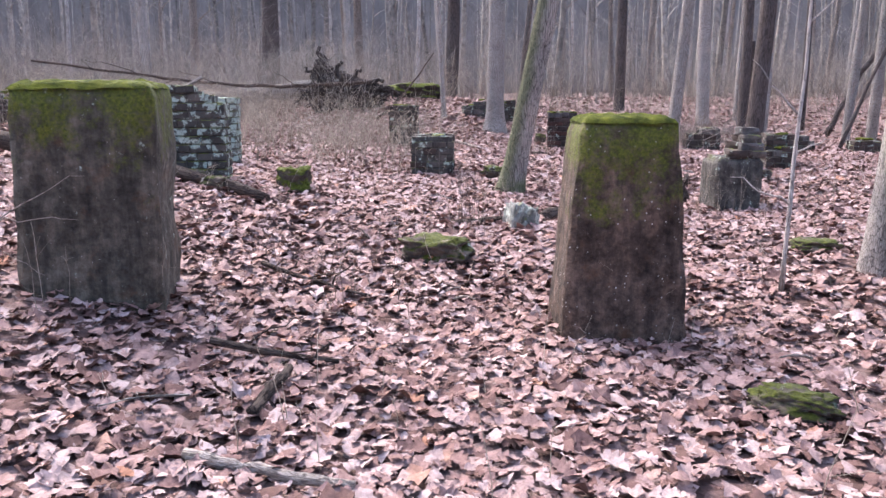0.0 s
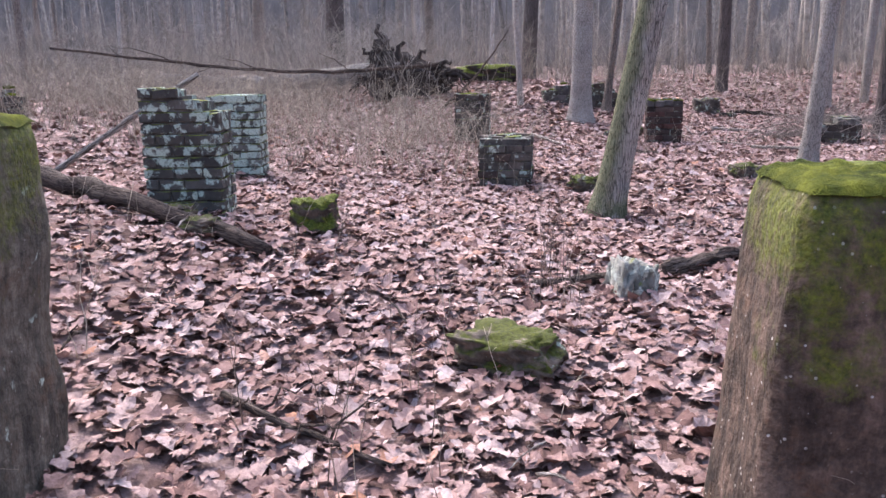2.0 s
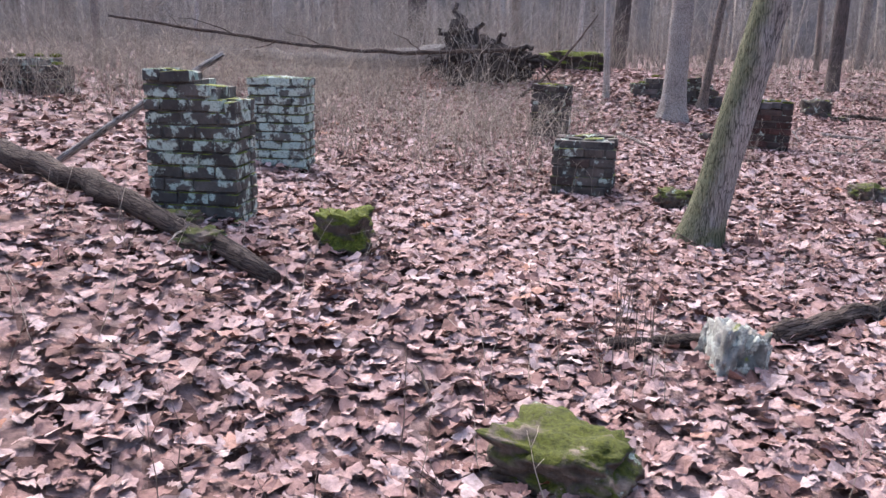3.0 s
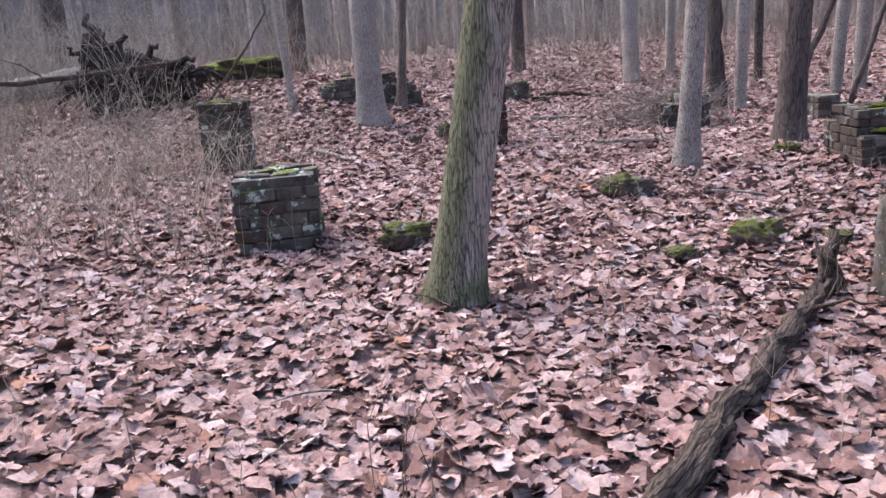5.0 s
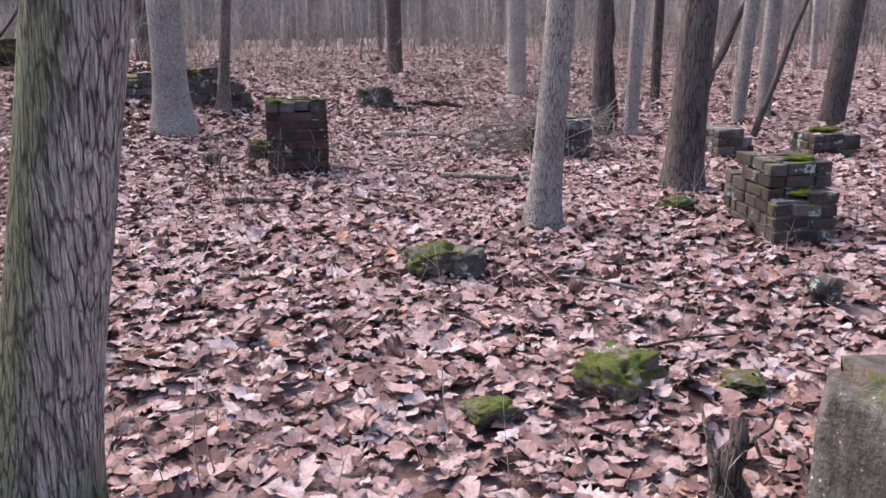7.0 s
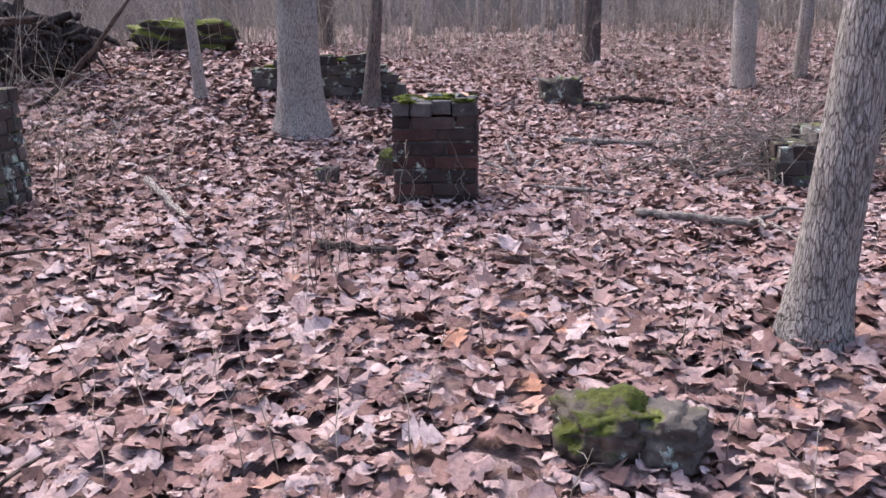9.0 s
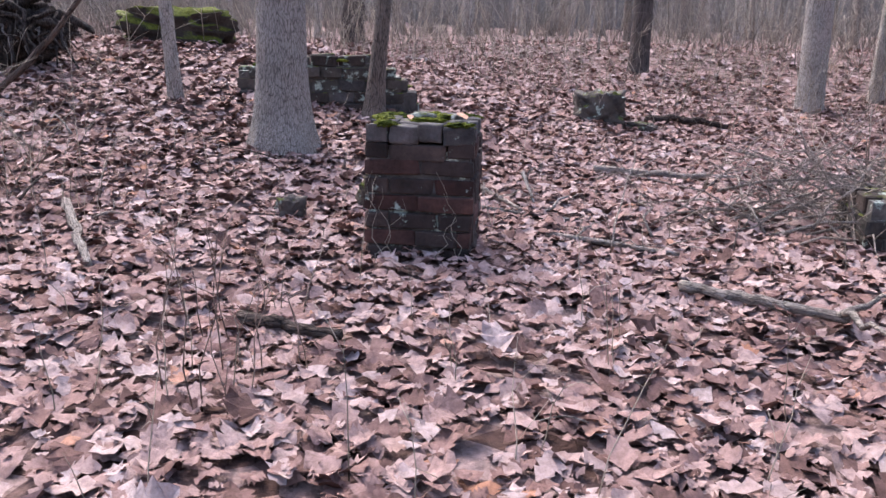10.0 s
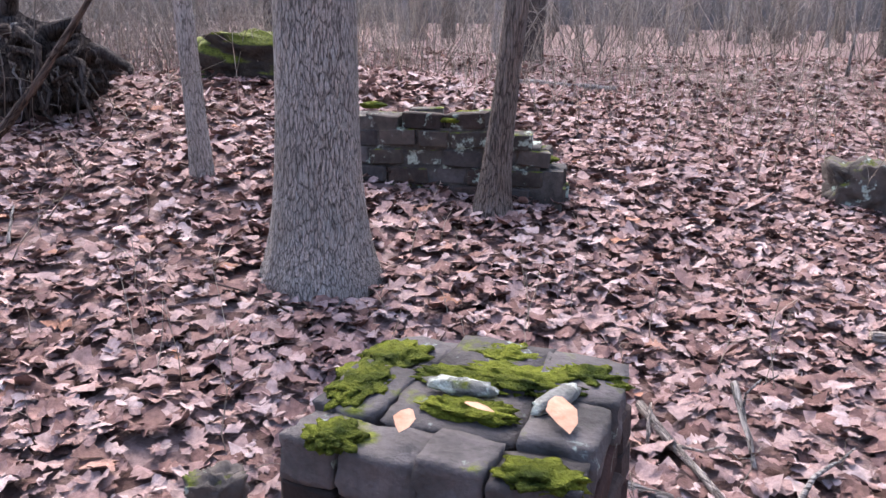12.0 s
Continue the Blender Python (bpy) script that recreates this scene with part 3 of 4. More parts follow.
def capped_top(e, w, d, z):
    """Irregular cap stones with moss in their joints, on the brick pier."""
    rng = random.Random(4)
    rows = ((-0.28, -0.15, (-0.28, -0.16, -0.01, 0.12, 0.28)), (-0.15, 0.06, (-0.28, -0.14, 0.13, 0.28)), (0.06, 0.28, (-0.28, -0.12, 0.1, 0.28)))
    k = 0
    for y0, y1, xs in rows:
        for x0, x1 in zip(xs, xs[1:]):
            k += 1
            bm = bmesh.new()
            bmesh.ops.create_cube(bm, size=1)
            bmesh.ops.subdivide_edges(bm, edges=bm.edges[:], cuts=6, use_grid_fill=True)
            for v in bm.verts:
                p = (v.co * 2).lerp((v.co * 2).normalized() * 1.2, 0.07)
                q = p * 1.5 + Vector((k * 3.3, 0, 0))
                p *= 1 + 0.11 * noise.noise(q) + 0.07 * noise.noise(q * 4)
                v.co = Vector((p.x * (x1 - x0 - 0.004) / 2, p.y * (y1 - y0 - 0.004) / 2, p.z * 0.046))
            smooth(part("cap_stone", bm, M_CAP, e, "", pose((x0 + x1) / 2, (y0 + y1) / 2, z + rng.uniform(0.03, 0.05), rng.uniform(-4, 4), rng.uniform(-4, 4), rng.uniform(-6, 6))))
    for k, (x, y, rx, ry) in enumerate(((-0.23, -0.02, 0.06, 0.11), (-0.22, 0.13, 0.07, 0.08), (-0.05, 0.06, 0.1, 0.04), (0.08, 0.12, 0.13, 0.06), (0.0, 0.22, 0.08, 0.05), (0.2, 0.18, 0.08, 0.05), (0.02, -0.06, 0.09, 0.04), (0.2, -0.24, 0.07, 0.04), (-0.18, -0.25, 0.05, 0.05))):
        bm = bmesh.new()
        bmesh.ops.create_icosphere(bm, subdivisions=4, radius=1)
        for v in bm.verts:
            q = v.co * 2.6 + Vector((k * 5, 0, 0))
            f = 1 + 0.6 * noise.noise(q) + 0.3 * noise.noise(q * 3) + 0.12 * noise.noise(q * 9)
            v.co = Vector((v.co.x * rx * f, v.co.y * ry * f, v.co.z * 0.015 * f + 0.006 * noise.noise(v.co * 14)))
        smooth(part("moss", bm, M_MOSS, e, "bright green moss", pose(x, y, z + 0.088)))
    for k, (x, y, a) in enumerate(((-0.02, 0.0, 4), (0.17, 0.02, 70))):
        bm = bmesh.new()
        bmesh.ops.create_icosphere(bm, subdivisions=3, radius=1)
        for v in bm.verts:
            v.co = Vector((v.co.x * 0.075, v.co.y * 0.025, v.co.z * 0.018)) * (1 + 0.35 * noise.noise(v.co * 3 + Vector((k, 0, 0))))
        smooth(part("mortar_lump", bm, M_PALE, e, "pale mortar lump", pose(x, y, z + 0.105, 0, 0, a)))

    for k, (x, y, a, s) in enumerate(((0.2, -0.07, 30, 0.11), (0.05, -0.1, 100, 0.06), (-0.06, -0.2, 10, 0.07))):
        bm = bmesh.new()
        for q in ((0, -0.5), (0.2, -0.25), (0.28, 0.1), (0.12, 0.45), (0, 0.5), (-0.18, 0.3), (-0.3, 0.0), (-0.15, -0.3)):
            bm.verts.new((q[0] * s, q[1] * s, 0.25 * s * abs(q[0]) + 0.1 * s * q[1] ** 2))
        bm.faces.new(bm.verts[:])
        bmesh.ops.triangulate(bm, faces=bm.faces[:])
        part("leaf", bm, M_TAN_LEAF, e, "orange tan dry leaf", pose(x, y, z + 0.118, 12, 8, a))
    for k, (x0, x1, top) in enumerate(((-0.2, -0.26, 0.5), (-0.12, -0.2, 0.42), (0.1, 0.2, 0.3), (-0.22, -0.05, 0.36), (0.24, 0.16, 0.4))):
        pts = [Vector((x0 + (x1 - x0) * i / 7 + 0.025 * math.sin(i * 2 + k), -d / 2 - 0.022, top * i / 7)) for i in range(8)]
        part("vine", mesh_of("vine", [tube_arrays(pts, [0.0035 * (1 - i / 9) for i in range(8)], 4)]), M_TWIG, e, "thin dry vine")


capped_top(D_PIER, 0.6, 0.6, 0.65)


# ---- stones ----
def stone(x, y, w, d, h, rot, mat, label, seed, name="stone", sharp=0.5, tilt=(0, 0), sink=0.25, group="loose stones"):
    bm = bmesh.new()
    bmesh.ops.create_cube(bm, size=1)
    bmesh.ops.subdivide_edges(bm, edges=bm.edges[:], cuts=13, use_grid_fill=True)
    for v in bm.verts:
        u = v.co * 2
        rnd = u.normalized() * 1.15
        p = u.lerp(rnd, sharp)
        q = p * 1.4 + Vector((seed * 3.7, seed, 0))
        p *= 1 + 0.32 * noise.noise(q) + 0.24 * noise.noise(q * 3.1) + 0.1 * noise.noise(q * 7)
        v.co = Vector((p.x * w / 2, p.y * d / 2, p.z * h / 2 * (1 + sink) + h / 2 * (1 - sink)))
    ob = smooth(part(name, bm, mat, m=pose(x, y, height(x, y), tilt[0], tilt[1], rot)))
    return tagged(ob, label, "stone", group)


stone(3.19, 1.74, 0.36, 0.24, 0.1, -25, M_MOSSY, "mossy stone lying in the leaves", 1)
stone(4.46, 5.02, 0.36, 0.3, 0.09, 5, M_MOSSY, "flat mossy stone in the leaves", 2)
stone(1.15, 4.46, 0.52, 0.36, 0.17, -14, M_MOSSY, "broken block with a moss top", 3, sharp=0.3)
stone(-0.56, 6.4, 0.33, 0.32, 0.24, 10, M_MOSS_CAP, "squat block capped with moss", 4, sharp=0.25)
stone(-1.5, 5.9, 0.26, 0.2, 0.09, 20, M_MOSSY, "flat mossy stone at the foot of a pier", 5)
stone(-1.18, 5.68, 0.24, 0.2, 0.1, -10, M_MOSSY, "flat mossy stone at the foot of a pier", 6)
stone(1.6, 10.05, 0.34, 0.26, 0.16, 10, M_MOSSY, "mossy stone beside a tree", 7)
stone(3.55, 10.92, 0.3, 0.28, 0.14, 15, M_MOSSY, "moss and lichen covered stone", 8)
stone(3.74, 10.86, 0.2, 0.2, 0.13, -20, M_STONE, "grey lichened stone in the leaves", 9)
stone(4.06, 9.32, 0.36, 0.28, 0.15, 40, M_MOSSY, "rough mossy stone in the leaves", 10)
stone(3.43, 9.18, 0.2, 0.16, 0.07, 10, M_MOSSY, "small mossy stone in the leaves", 11)
stone(4.6, 9.2, 0.2, 0.16, 0.05, 70, M_MOSSY, "small mossy stone in the leaves", 12)
stone(5.55, 9.95, 0.17, 0.13, 0.1, 30, M_STONE, "small brown stone on the leaves", 13)
stone(4.3, 19.3, 0.5, 0.36, 0.32, 5, M_STONE, "squared grey block on the leaves", 14, sharp=0.18)
stone(4.75, 19.15, 0.3, 0.2, 0.1, -20, M_STONE, "slab beside a block", 15)
stone(2.03, 14.66, 0.15, 0.11, 0.13, 30, M_STONE, "brown brick fragment on the leaves", 16, sharp=0.15)
stone(2.5, 15.05, 0.2, 0.2, 0.2, 0, M_MOSSY, "mossy stone against a brick pier", 17)
stone(5.7, 11.9, 0.26, 0.2, 0.1, 10, M_MOSSY, "mossy stone by a dark tree", 18)
for k, (dx, dy, w, d, h, r) in enumerate(((0, 0, 0.15, 0.26, 0.26, 18), (0.13, 0.02, 0.15, 0.22, 0.22, -12), (-0.02, 0.2, 0.15, 0.14, 0.2, 40), (0.15, 0.18, 0.11, 0.12, 0.14, 5))):
    stone(1.82 + dx, 5.64 + dy, w, d, h, r, M_PALE, "pale cracked lichened stone in a small heap", 30 + k, sharp=0.35, tilt=(8 * k - 10, 10 - 7 * k), group="heap of pale stones")

# moss-grown mound beside the uprooted tree
stone(-0.6, 19.4, 1.15, 0.6, 0.36, 8, M_MOUND, "long mound thick with bright moss", 40, name="mossy_mound", sharp=0.6)


# ---- trees ----
def trunk_mesh(r0, r1, z1, h, lean, seed, sides=36, fine=True, bend=0.15):
    rng = random.Random(seed)
    zs = [-0.3, -0.1, 0.0, 0.06, 0.13, 0.22, 0.34, 0.5]
    step = 0.1 if fine else 0.5
    while zs[-1] < min(4.0, h):
        zs.append(zs[-1] + step)
    while zs[-1] < h:
        zs.append(zs[-1] + 0.8)
    vs, fs = [], []
    a0 = rng.uniform(0, 6)
    for z in zs:
        t = max(0.0, z)
        r = r1 + (r0 - r1) * math.exp(-t / 0.28) if t < z1 else r1 * (1 - 0.75 * (t - z1) / (h - z1 + 0.1))
        b = bend * (max(0, t - 2.5) / h) ** 2 * h
        cx, cy = lean[0] * t + b * math.cos(a0), lean[1] * t + b * math.sin(a0)
        for k in range(sides):
            a = 2 * math.pi * k / sides
            n = 0.07 * noise.noise((math.cos(a) * 1.3 + seed, math.sin(a) * 1.3, t * 0.5)) + (0.03 * noise.noise((math.cos(a) * 9 + seed, math.sin(a) * 9, t * 1.6)) if fine else 0)
            n += 0.12 * math.exp(-t / 0.15) * noise.noise((math.cos(a) * 2.4, math.sin(a) * 2.4, seed))
            vs.append((cx + r * (1 + n) * math.cos(a), cy + r * (1 + n) * math.sin(a), z))
    for i in range(len(zs) - 1):
        for k in range(sides):
            a, b = i * sides + k, i * sides + (k + 1) % sides
            fs.append((a, b, b + sides, a + sides))
    fs.append(tuple((len(zs) - 1) * sides + k for k in range(sides)))
    me = mesh_of("trunk", [(vs, fs)])

    def centre(z):
        b = bend * (max(0, z - 2.5) / h) ** 2 * h
        rr = r1 if z < z1 else r1 * (1 - 0.75 * (z - z1) / (h - z1 + 0.1))
        return Vector((lean[0] * z + b * math.cos(a0), lean[1] * z + b * math.sin(a0), z)), rr

    return me, centre


def tree(x, y, r0, r1, h, lean, mat, label, seed, fine=True, limbs=7, low=4.5, z1=1.6, sides=36):
    near = fine
    rng = random.Random(seed)
    e = thing("tree", pose(x, y, height(x, y)), label, "tree", "bare woodland trees")
    me, centre = trunk_mesh(r0, r1, z1, h, lean, seed, sides, fine)
    part("trunk", me, mat, e)
    twigs = []
    for k in range(limbs):
        z = low + (h - low) * (k + rng.uniform(0, 0.8)) / limbs
        c, r = centre(min(z, h - 0.3))
        a = rng.uniform(0, 2 * math.pi)
        ln = rng.uniform(0.16, 0.3) * (h - z) + 0.9
        tip = c + Vector((math.cos(a) * ln, math.sin(a) * ln, ln * rng.uniform(0.5, 1.1)))
        pts = curve_points(c, tip, 5, 0.15, rng, 0.08)
        rad = [max(0.008, r * 0.45 * (1 - i / 5.6)) for i in range(6)]
        limb = part("limb", mesh_of("limb", [tube_arrays(pts, rad, 6)]), mat, e)
        if near:
            twigs = []
        for _ in range(9):
            i = rng.randrange(2, 6)
            d = Vector((rng.uniform(-1, 1), rng.uniform(-1, 1), rng.uniform(0, 1.2))) * rng.uniform(0.35, 1.0)
            twigs.append(tube_arrays(curve_points(pts[i], pts[i] + d, 3, 0.05, rng, 0.05), [0.012, 0.009, 0.006, 0.003], 3))
        if near:
            part("twigs", mesh_of("twigs", twigs), mat, limb, "bare leafless twigs")
    if not near:
        part("crown", mesh_of("crown", twigs), mat, e, "bare leafless twigs")
    return e


tree(1.8, 8.8, 0.22, 0.148, 13, (0.19, 0.0), M_BARK_OAK, "leaning oak with furrowed bark and moss up one side", 1, sides=64)
tree(4.5, 11.68, 0.155, 0.1, 11, (0.07, 0.0), M_BARK_GREY, "slender tree with pale grey bark", 2, sides=48)
tree(6.17, 12.76, 0.21, 0.145, 13, (0.045, 0.0), M_BARK_DARK, "dark-barked tree among the piers", 3, sides=48)
tree(1.53, 16.28, 0.29, 0.182, 15, (0.005, 0.0), M_BARK_GREY, "stout grey-barked tree in front of a stone wall", 4, sides=64)
tree(0.34, 17.05, 0.075, 0.055, 8, (-0.06, 0.0), M_BARK_GREY, "young grey tree with a thin stem", 5, limbs=5, low=3, sides=20)
tree(2.05, 17.45, 0.12, 0.068, 9, (0.095, 0.01), M_BARK_MID, "thin leaning tree beside a stone wall", 6, limbs=5, low=3, sides=24)
tree(7.2, 17.1, 0.16, 0.11, 12, (0.0, 0.0), M_BARK_DARK, "dark-barked tree in the wood", 7, sides=28)
tree(7.66, 17.08, 0.1, 0.1, 11, (0.018, 0.0), M_BARK_GREY, "slim pale tree in the wood", 8, sides=24)
tree(5.36, 24.05, 0.19, 0.16, 13, (0.0, 0.0), M_BARK_DARK, "dark tree on a low rise", 9, sides=28)
tree(-0.14, 27.5, 0.25, 0.23, 15, (0.03, 0.0), M_BARK_DARK, "dark tree behind an uprooted trunk", 10, sides=28)
tree(-8.1, 32.5, 0.4, 0.37, 17, (0.02, 0.0), M_BARK_DARK, "thick dark tree deep in the wood", 11, sides=28)
tree(4.69, 4.28, 0.15, 0.125, 10, (0.07, 0.0), M_BARK_GREY, "leaning pale grey tree near a broken pier", 12, sides=40)
tree(9.9, 18.0, 0.1, 0.11, 11, (0.05, 0.0), M_BARK_GREY, "slim pale tree in the wood", 13, sides=20)
tree(10.8, 18.7, 0.13, 0.13, 12, (0.02, 0.0), M_BARK_GREY, "pale tree in the wood", 14, sides=20)
tree(11.3, 17.6, 0.19, 0.18, 13, (0.09, 0.0), M_BARK_DARK, "leaning dark tree in the wood", 15, sides=24)
tree(9.8, 20.7, 0.09, 0.09, 11, (0.0, 0.0), M_BARK_DARK, "slim dark tree in the wood", 16, sides=20)
tree(8.5, 22.3, 0.12, 0.11, 12, (0.02, 0.0), M_BARK_GREY, "pale tree in the wood", 17, sides=20)
tree(7.4, 21.7, 0.2, 0.18, 14, (-0.03, 0.0), M_BARK_GREY, "grey tree in the wood", 18, sides=24)


# ---- woodland further off ----
def wood_spots(count, rng, lo, hi):
    out = []
    while len(out) < count:
        a, r = rng.uniform(0, 2 * math.pi), math.sqrt(rng.uniform(lo * lo, hi * hi))
        x, y = 2.5 + r * math.cos(a), 8 + r * math.sin(a)
        if -9 < x < 12 and -4 < y < 27 or (y < 8 and rng.random() < 0.5):
            continue
        if all((x - p) ** 2 + (y - q) ** 2 > 1.0 for p, q in out[-60:]):
            out.append((x, y))
    return out


def build_woods():
    rng = random.Random(77)
    kinds = []
    for k, (r, h, mat, label) in enumerate(((0.16, 15, M_BARK_LIGHT, "bare grey tree in the wood"), (0.2, 17, M_BARK_MID, "bare dark tree in the wood"), (0.08, 12, M_BARK_LIGHT, "slim bare tree in the wood"), (0.1, 13, M_BARK_MID, "slim dark bare tree in the wood"))):
        kinds.append(tree(-14 - 3 * k, 15 + 2.2 * k, r * 1.25, r, h, (0.01 * k - 0.015, 0.01), mat, label, 60 + k, fine=False, sides=14, limbs=8))
    for x, y in wood_spots(150, rng, 17, 42):
        s = rng.uniform(0.7, 1.25)
        m = pose(x, y, height(x, y) - 0.05, rng.uniform(-2.5, 2.5), rng.uniform(-2.5, 2.5), rng.uniform(0, 360))
        src = rng.choice(kinds)
        c = copy_thing(src, m)
        c.scale = (s, s, s)
    chunks = []
    for x, y in wood_spots(760, rng, 33, 88):
        r, h = rng.choice((0.05, 0.07, 0.1, 0.14, 0.2)) * rng.uniform(0.8, 1.25), rng.uniform(10, 18)
        z = height(x, y)
        l = rng.gauss(0, 0.05), rng.gauss(0, 0.05)
        chunks.append(tube_arrays([(x + l[0] * t, y + l[1] * t, z + t) for t in (-0.3, 0.5, 4, 9, h)], [r * 1.2, r, r * 0.9, r * 0.6, r * 0.2], 6))
        for _ in range(5):
            t = rng.uniform(4, h - 1)
            d = Vector((rng.uniform(-1, 1), rng.uniform(-1, 1), rng.uniform(0.4, 1))) * rng.uniform(1, 2.6)
            p = Vector((x + l[0] * t, y + l[1] * t, z + t))
            chunks.append(tube_arrays([p, p + d * 0.5 + Vector((0, 0, 0.1)), p + d], [r * 0.3, r * 0.2, 0.01], 3))
    part("far_woods", mesh_of("far_woods", chunks), M_BARK_FAR)
    tagged(bpy.data.objects["far_woods"], "distant bare trunks of a grey winter wood", "woods", kind="stuff")


build_woods()


def stems(name, spots, mat, label, rng, hlo, hhi, rad, fork=2, bent=0.45, n=4):
    """Thin bare stems with a few side twigs, as one object."""
    chunks = []
    for x, y in spots:
        z = height(x, y) - 0.05
        h = rng.uniform(hlo, hhi)
        a, l = rng.uniform(0, 6.3), h * rng.uniform(0.05, bent)
        tip = Vector((x + l * math.cos(a), y + l * math.sin(a), z + h))
        pts = curve_points((x, y, z), tip, n, h * 0.06 + bent * h * 0.1, rng, h * 0.035)
        chunks.append(tube_arrays(pts, [rad * (1 - 0.75 * i / (len(pts) - 1)) for i in range(len(pts))], 3))
        for _ in range(fork):
            i = rng.randrange(1, n)
            d = Vector((rng.uniform(-1, 1), rng.uniform(-1, 1), rng.uniform(-0.1, 1))) * h * rng.uniform(0.15, 0.4)
            chunks.append(tube_arrays(curve_points(pts[i], pts[i] + d, 2, 0.01, rng, 0.01), [rad * 0.5, rad * 0.4, rad * 0.2], 3))
    ob = part(name, mesh_of(name, chunks), mat)
    return tagged(ob, label, "brush", kind="stuff")


def scatter(rng, n, x0, x1, y0, y1, keep=None):
    out = []
    while len(out) < n:
        x, y = rng.uniform(x0, x1), rng.uniform(y0, y1)
        if keep is None or rng.random() < keep(x, y):
            out.append((x, y))
    return out


RB = random.Random(5)
stems("dry_brush", scatter(RB, 2600, -9, 0.9, 9.3, 19.5, lambda x, y: max(0, min(1, (0.9 - x) / 1.5)) * max(0.05, min(1, 1.3 - abs(y - 13.5) / 6)) * (0.35 + 0.65 * (noise.noise((x * 0.7, y * 0.7, 3)) > -0.1)) * (0.12 if x > -3.6 and y > 15.2 else 1)), M_TWIG, "tangle of thin dry stems and briars", RB, 0.3, 1.0, 0.0042, 4, 1.3)
stems("thicket", scatter(RB, 2200, -18, -1.5, 15.5, 27, lambda x, y: 0.4 + 0.6 * (noise.noise((x * 0.5, y * 0.5, 8)) > -0.1)), M_HAZE, "grey tangle of bare shrubs behind the piers", RB, 0.5, 1.9, 0.006, 4, 0.9, 3)
stems("thicket", scatter(RB, 1700, 6.5, 30, 21.5, 32, lambda x, y: min(1, max(0, (x + y - 31) / 4))), M_HAZE, "grey bare shrubs at the foot of the wood", RB, 0.4, 1.7, 0.006, 4, 1.0, 3)
stems("undergrowth", scatter(RB, 5200, -45, 50, 25, 50), M_HAZE, "grey leafless undergrowth of the far wood", RB, 0.6, 3.6, 0.009, 6, 1.3, 3)
stems("seedling_stems", scatter(RB, 650, -3, 7, 0.5, 17), M_TWIG, "thin upright stems growing through the leaves", RB, 0.15, 0.6, 0.003, 2)
stems("upright_stems", [(1.27 + RB.gauss(0, 0.09), 5.75 + RB.gauss(0, 0.22)) for _ in range(16)] + [(0.42 + RB.gauss(0, 0.3), 3.6 + RB.gauss(0, 0.4)) for _ in range(14)] + [(2.3 + RB.gauss(0, 0.2), 12.6 + RB.gauss(0, 0.3)) for _ in range(14)], M_ROT_TWIG, "clumps of thin upright brown stems in the leaves", RB, 0.3, 0.72, 0.0035, 3, 0.25)
stems("hillside_brush", scatter(RB, 1500, -12, 12, 19, 28), M_TWIG, "thin dry stems on the rise", RB, 0.4, 1.3, 0.0045, 4, 0.9)


# ---- fallen wood ----
def log(name, a, b, r0, r1, mat, label, seed, category="log", sag=0.0, sides=16, wob=0.25, lift=(0.0, 0.0), n=14, twigs=(), wander=1.2):
    """A fallen stem from a to b (x, y), its grain along it; lift: height of its axis over the ground at the ends."""
    rng = random.Random(seed)
    pts = []
    for i in range(n + 1):
        t = i / n
        x, y = a[0] + (b[0] - a[0]) * t, a[1] + (b[1] - a[1]) * t
        k = r0 * wander * math.sin(math.pi * t)
        x += k * rng.uniform(-0.5, 0.5)
        y += k * rng.uniform(-0.5, 0.5)
        z = height(x, y) + lift[0] + (lift[1] - lift[0]) * t + sag * math.sin(math.pi * t) + (r0 + (r1 - r0) * t) * 0.6
        pts.append(Vector((x, y, z + 0.5 * k * rng.uniform(-0.5, 0.5))))
    rad = [(r0 + (r1 - r0) * i / n) * rng.uniform(0.88, 1.12) for i in range(n + 1)]
    turn = (pts[-1] - pts[0]).to_track_quat("Z", "Y").to_matrix().to_4x4()
    m = Matrix.Translation(pts[0]) @ turn
    back = m.inverted()
    e = thing(name, m, label, category)
    part("stem", mesh_of("stem", [tube_arrays([back @ p for p in pts], rad, sides, wob, seed)]), mat, e)
    for t, dx, dy, dz, r in twigs:
        p = pts[int(t * n)]
        path = curve_points(p, p + Vector((dx, dy, dz)), 6, 0.03, rng, 0.03)
        part("twig", mesh_of("twig", [tube_arrays([back @ q for q in path], [r * (1 - i / 7.5) for i in range(7)], 6)]), mat, e)
    return e


log("fallen_log", (-4.2, 6.95), (-0.6, 5.45), 0.1, 0.055, M_ROT, "dark rotting log lying across the leaves", 1, lift=(0.12, 0.0))
log("fallen_log", (2.12, 6.15), (4.05, 8.4), 0.058, 0.045, M_SPLIT, "dark weathered log with splintered bark on the leaves", 2, lift=(0.0, 0.05), wob=0.75, n=26, sides=20,
    twigs=((0.8, 0.3, -0.25, 0.12, 0.014), (0.95, 0.1, 0.3, 0.3, 0.02), (0.9, -0.35, 0.1, 0.1, 0.01), (0.98, 0.2, 0.05, 0.32, 0.016)))
log("fallen_log", (2.05, 6.1), (1.2, 5.75), 0.045, 0.03, M_ROT, "short dark rotten branch in the leaves", 3)
log("fallen_branch", (4.22, 13.85), (4.87, 13.42), 0.027, 0.024, M_BRANCH, "forked grey branch lying on the leaves", 4, "branch", lift=(0.02, 0.04), wob=0.1, twigs=((0.98, 0.55, 0.36, 0.02, 0.02), (0.98, 0.14, -0.46, 0.0, 0.021)))
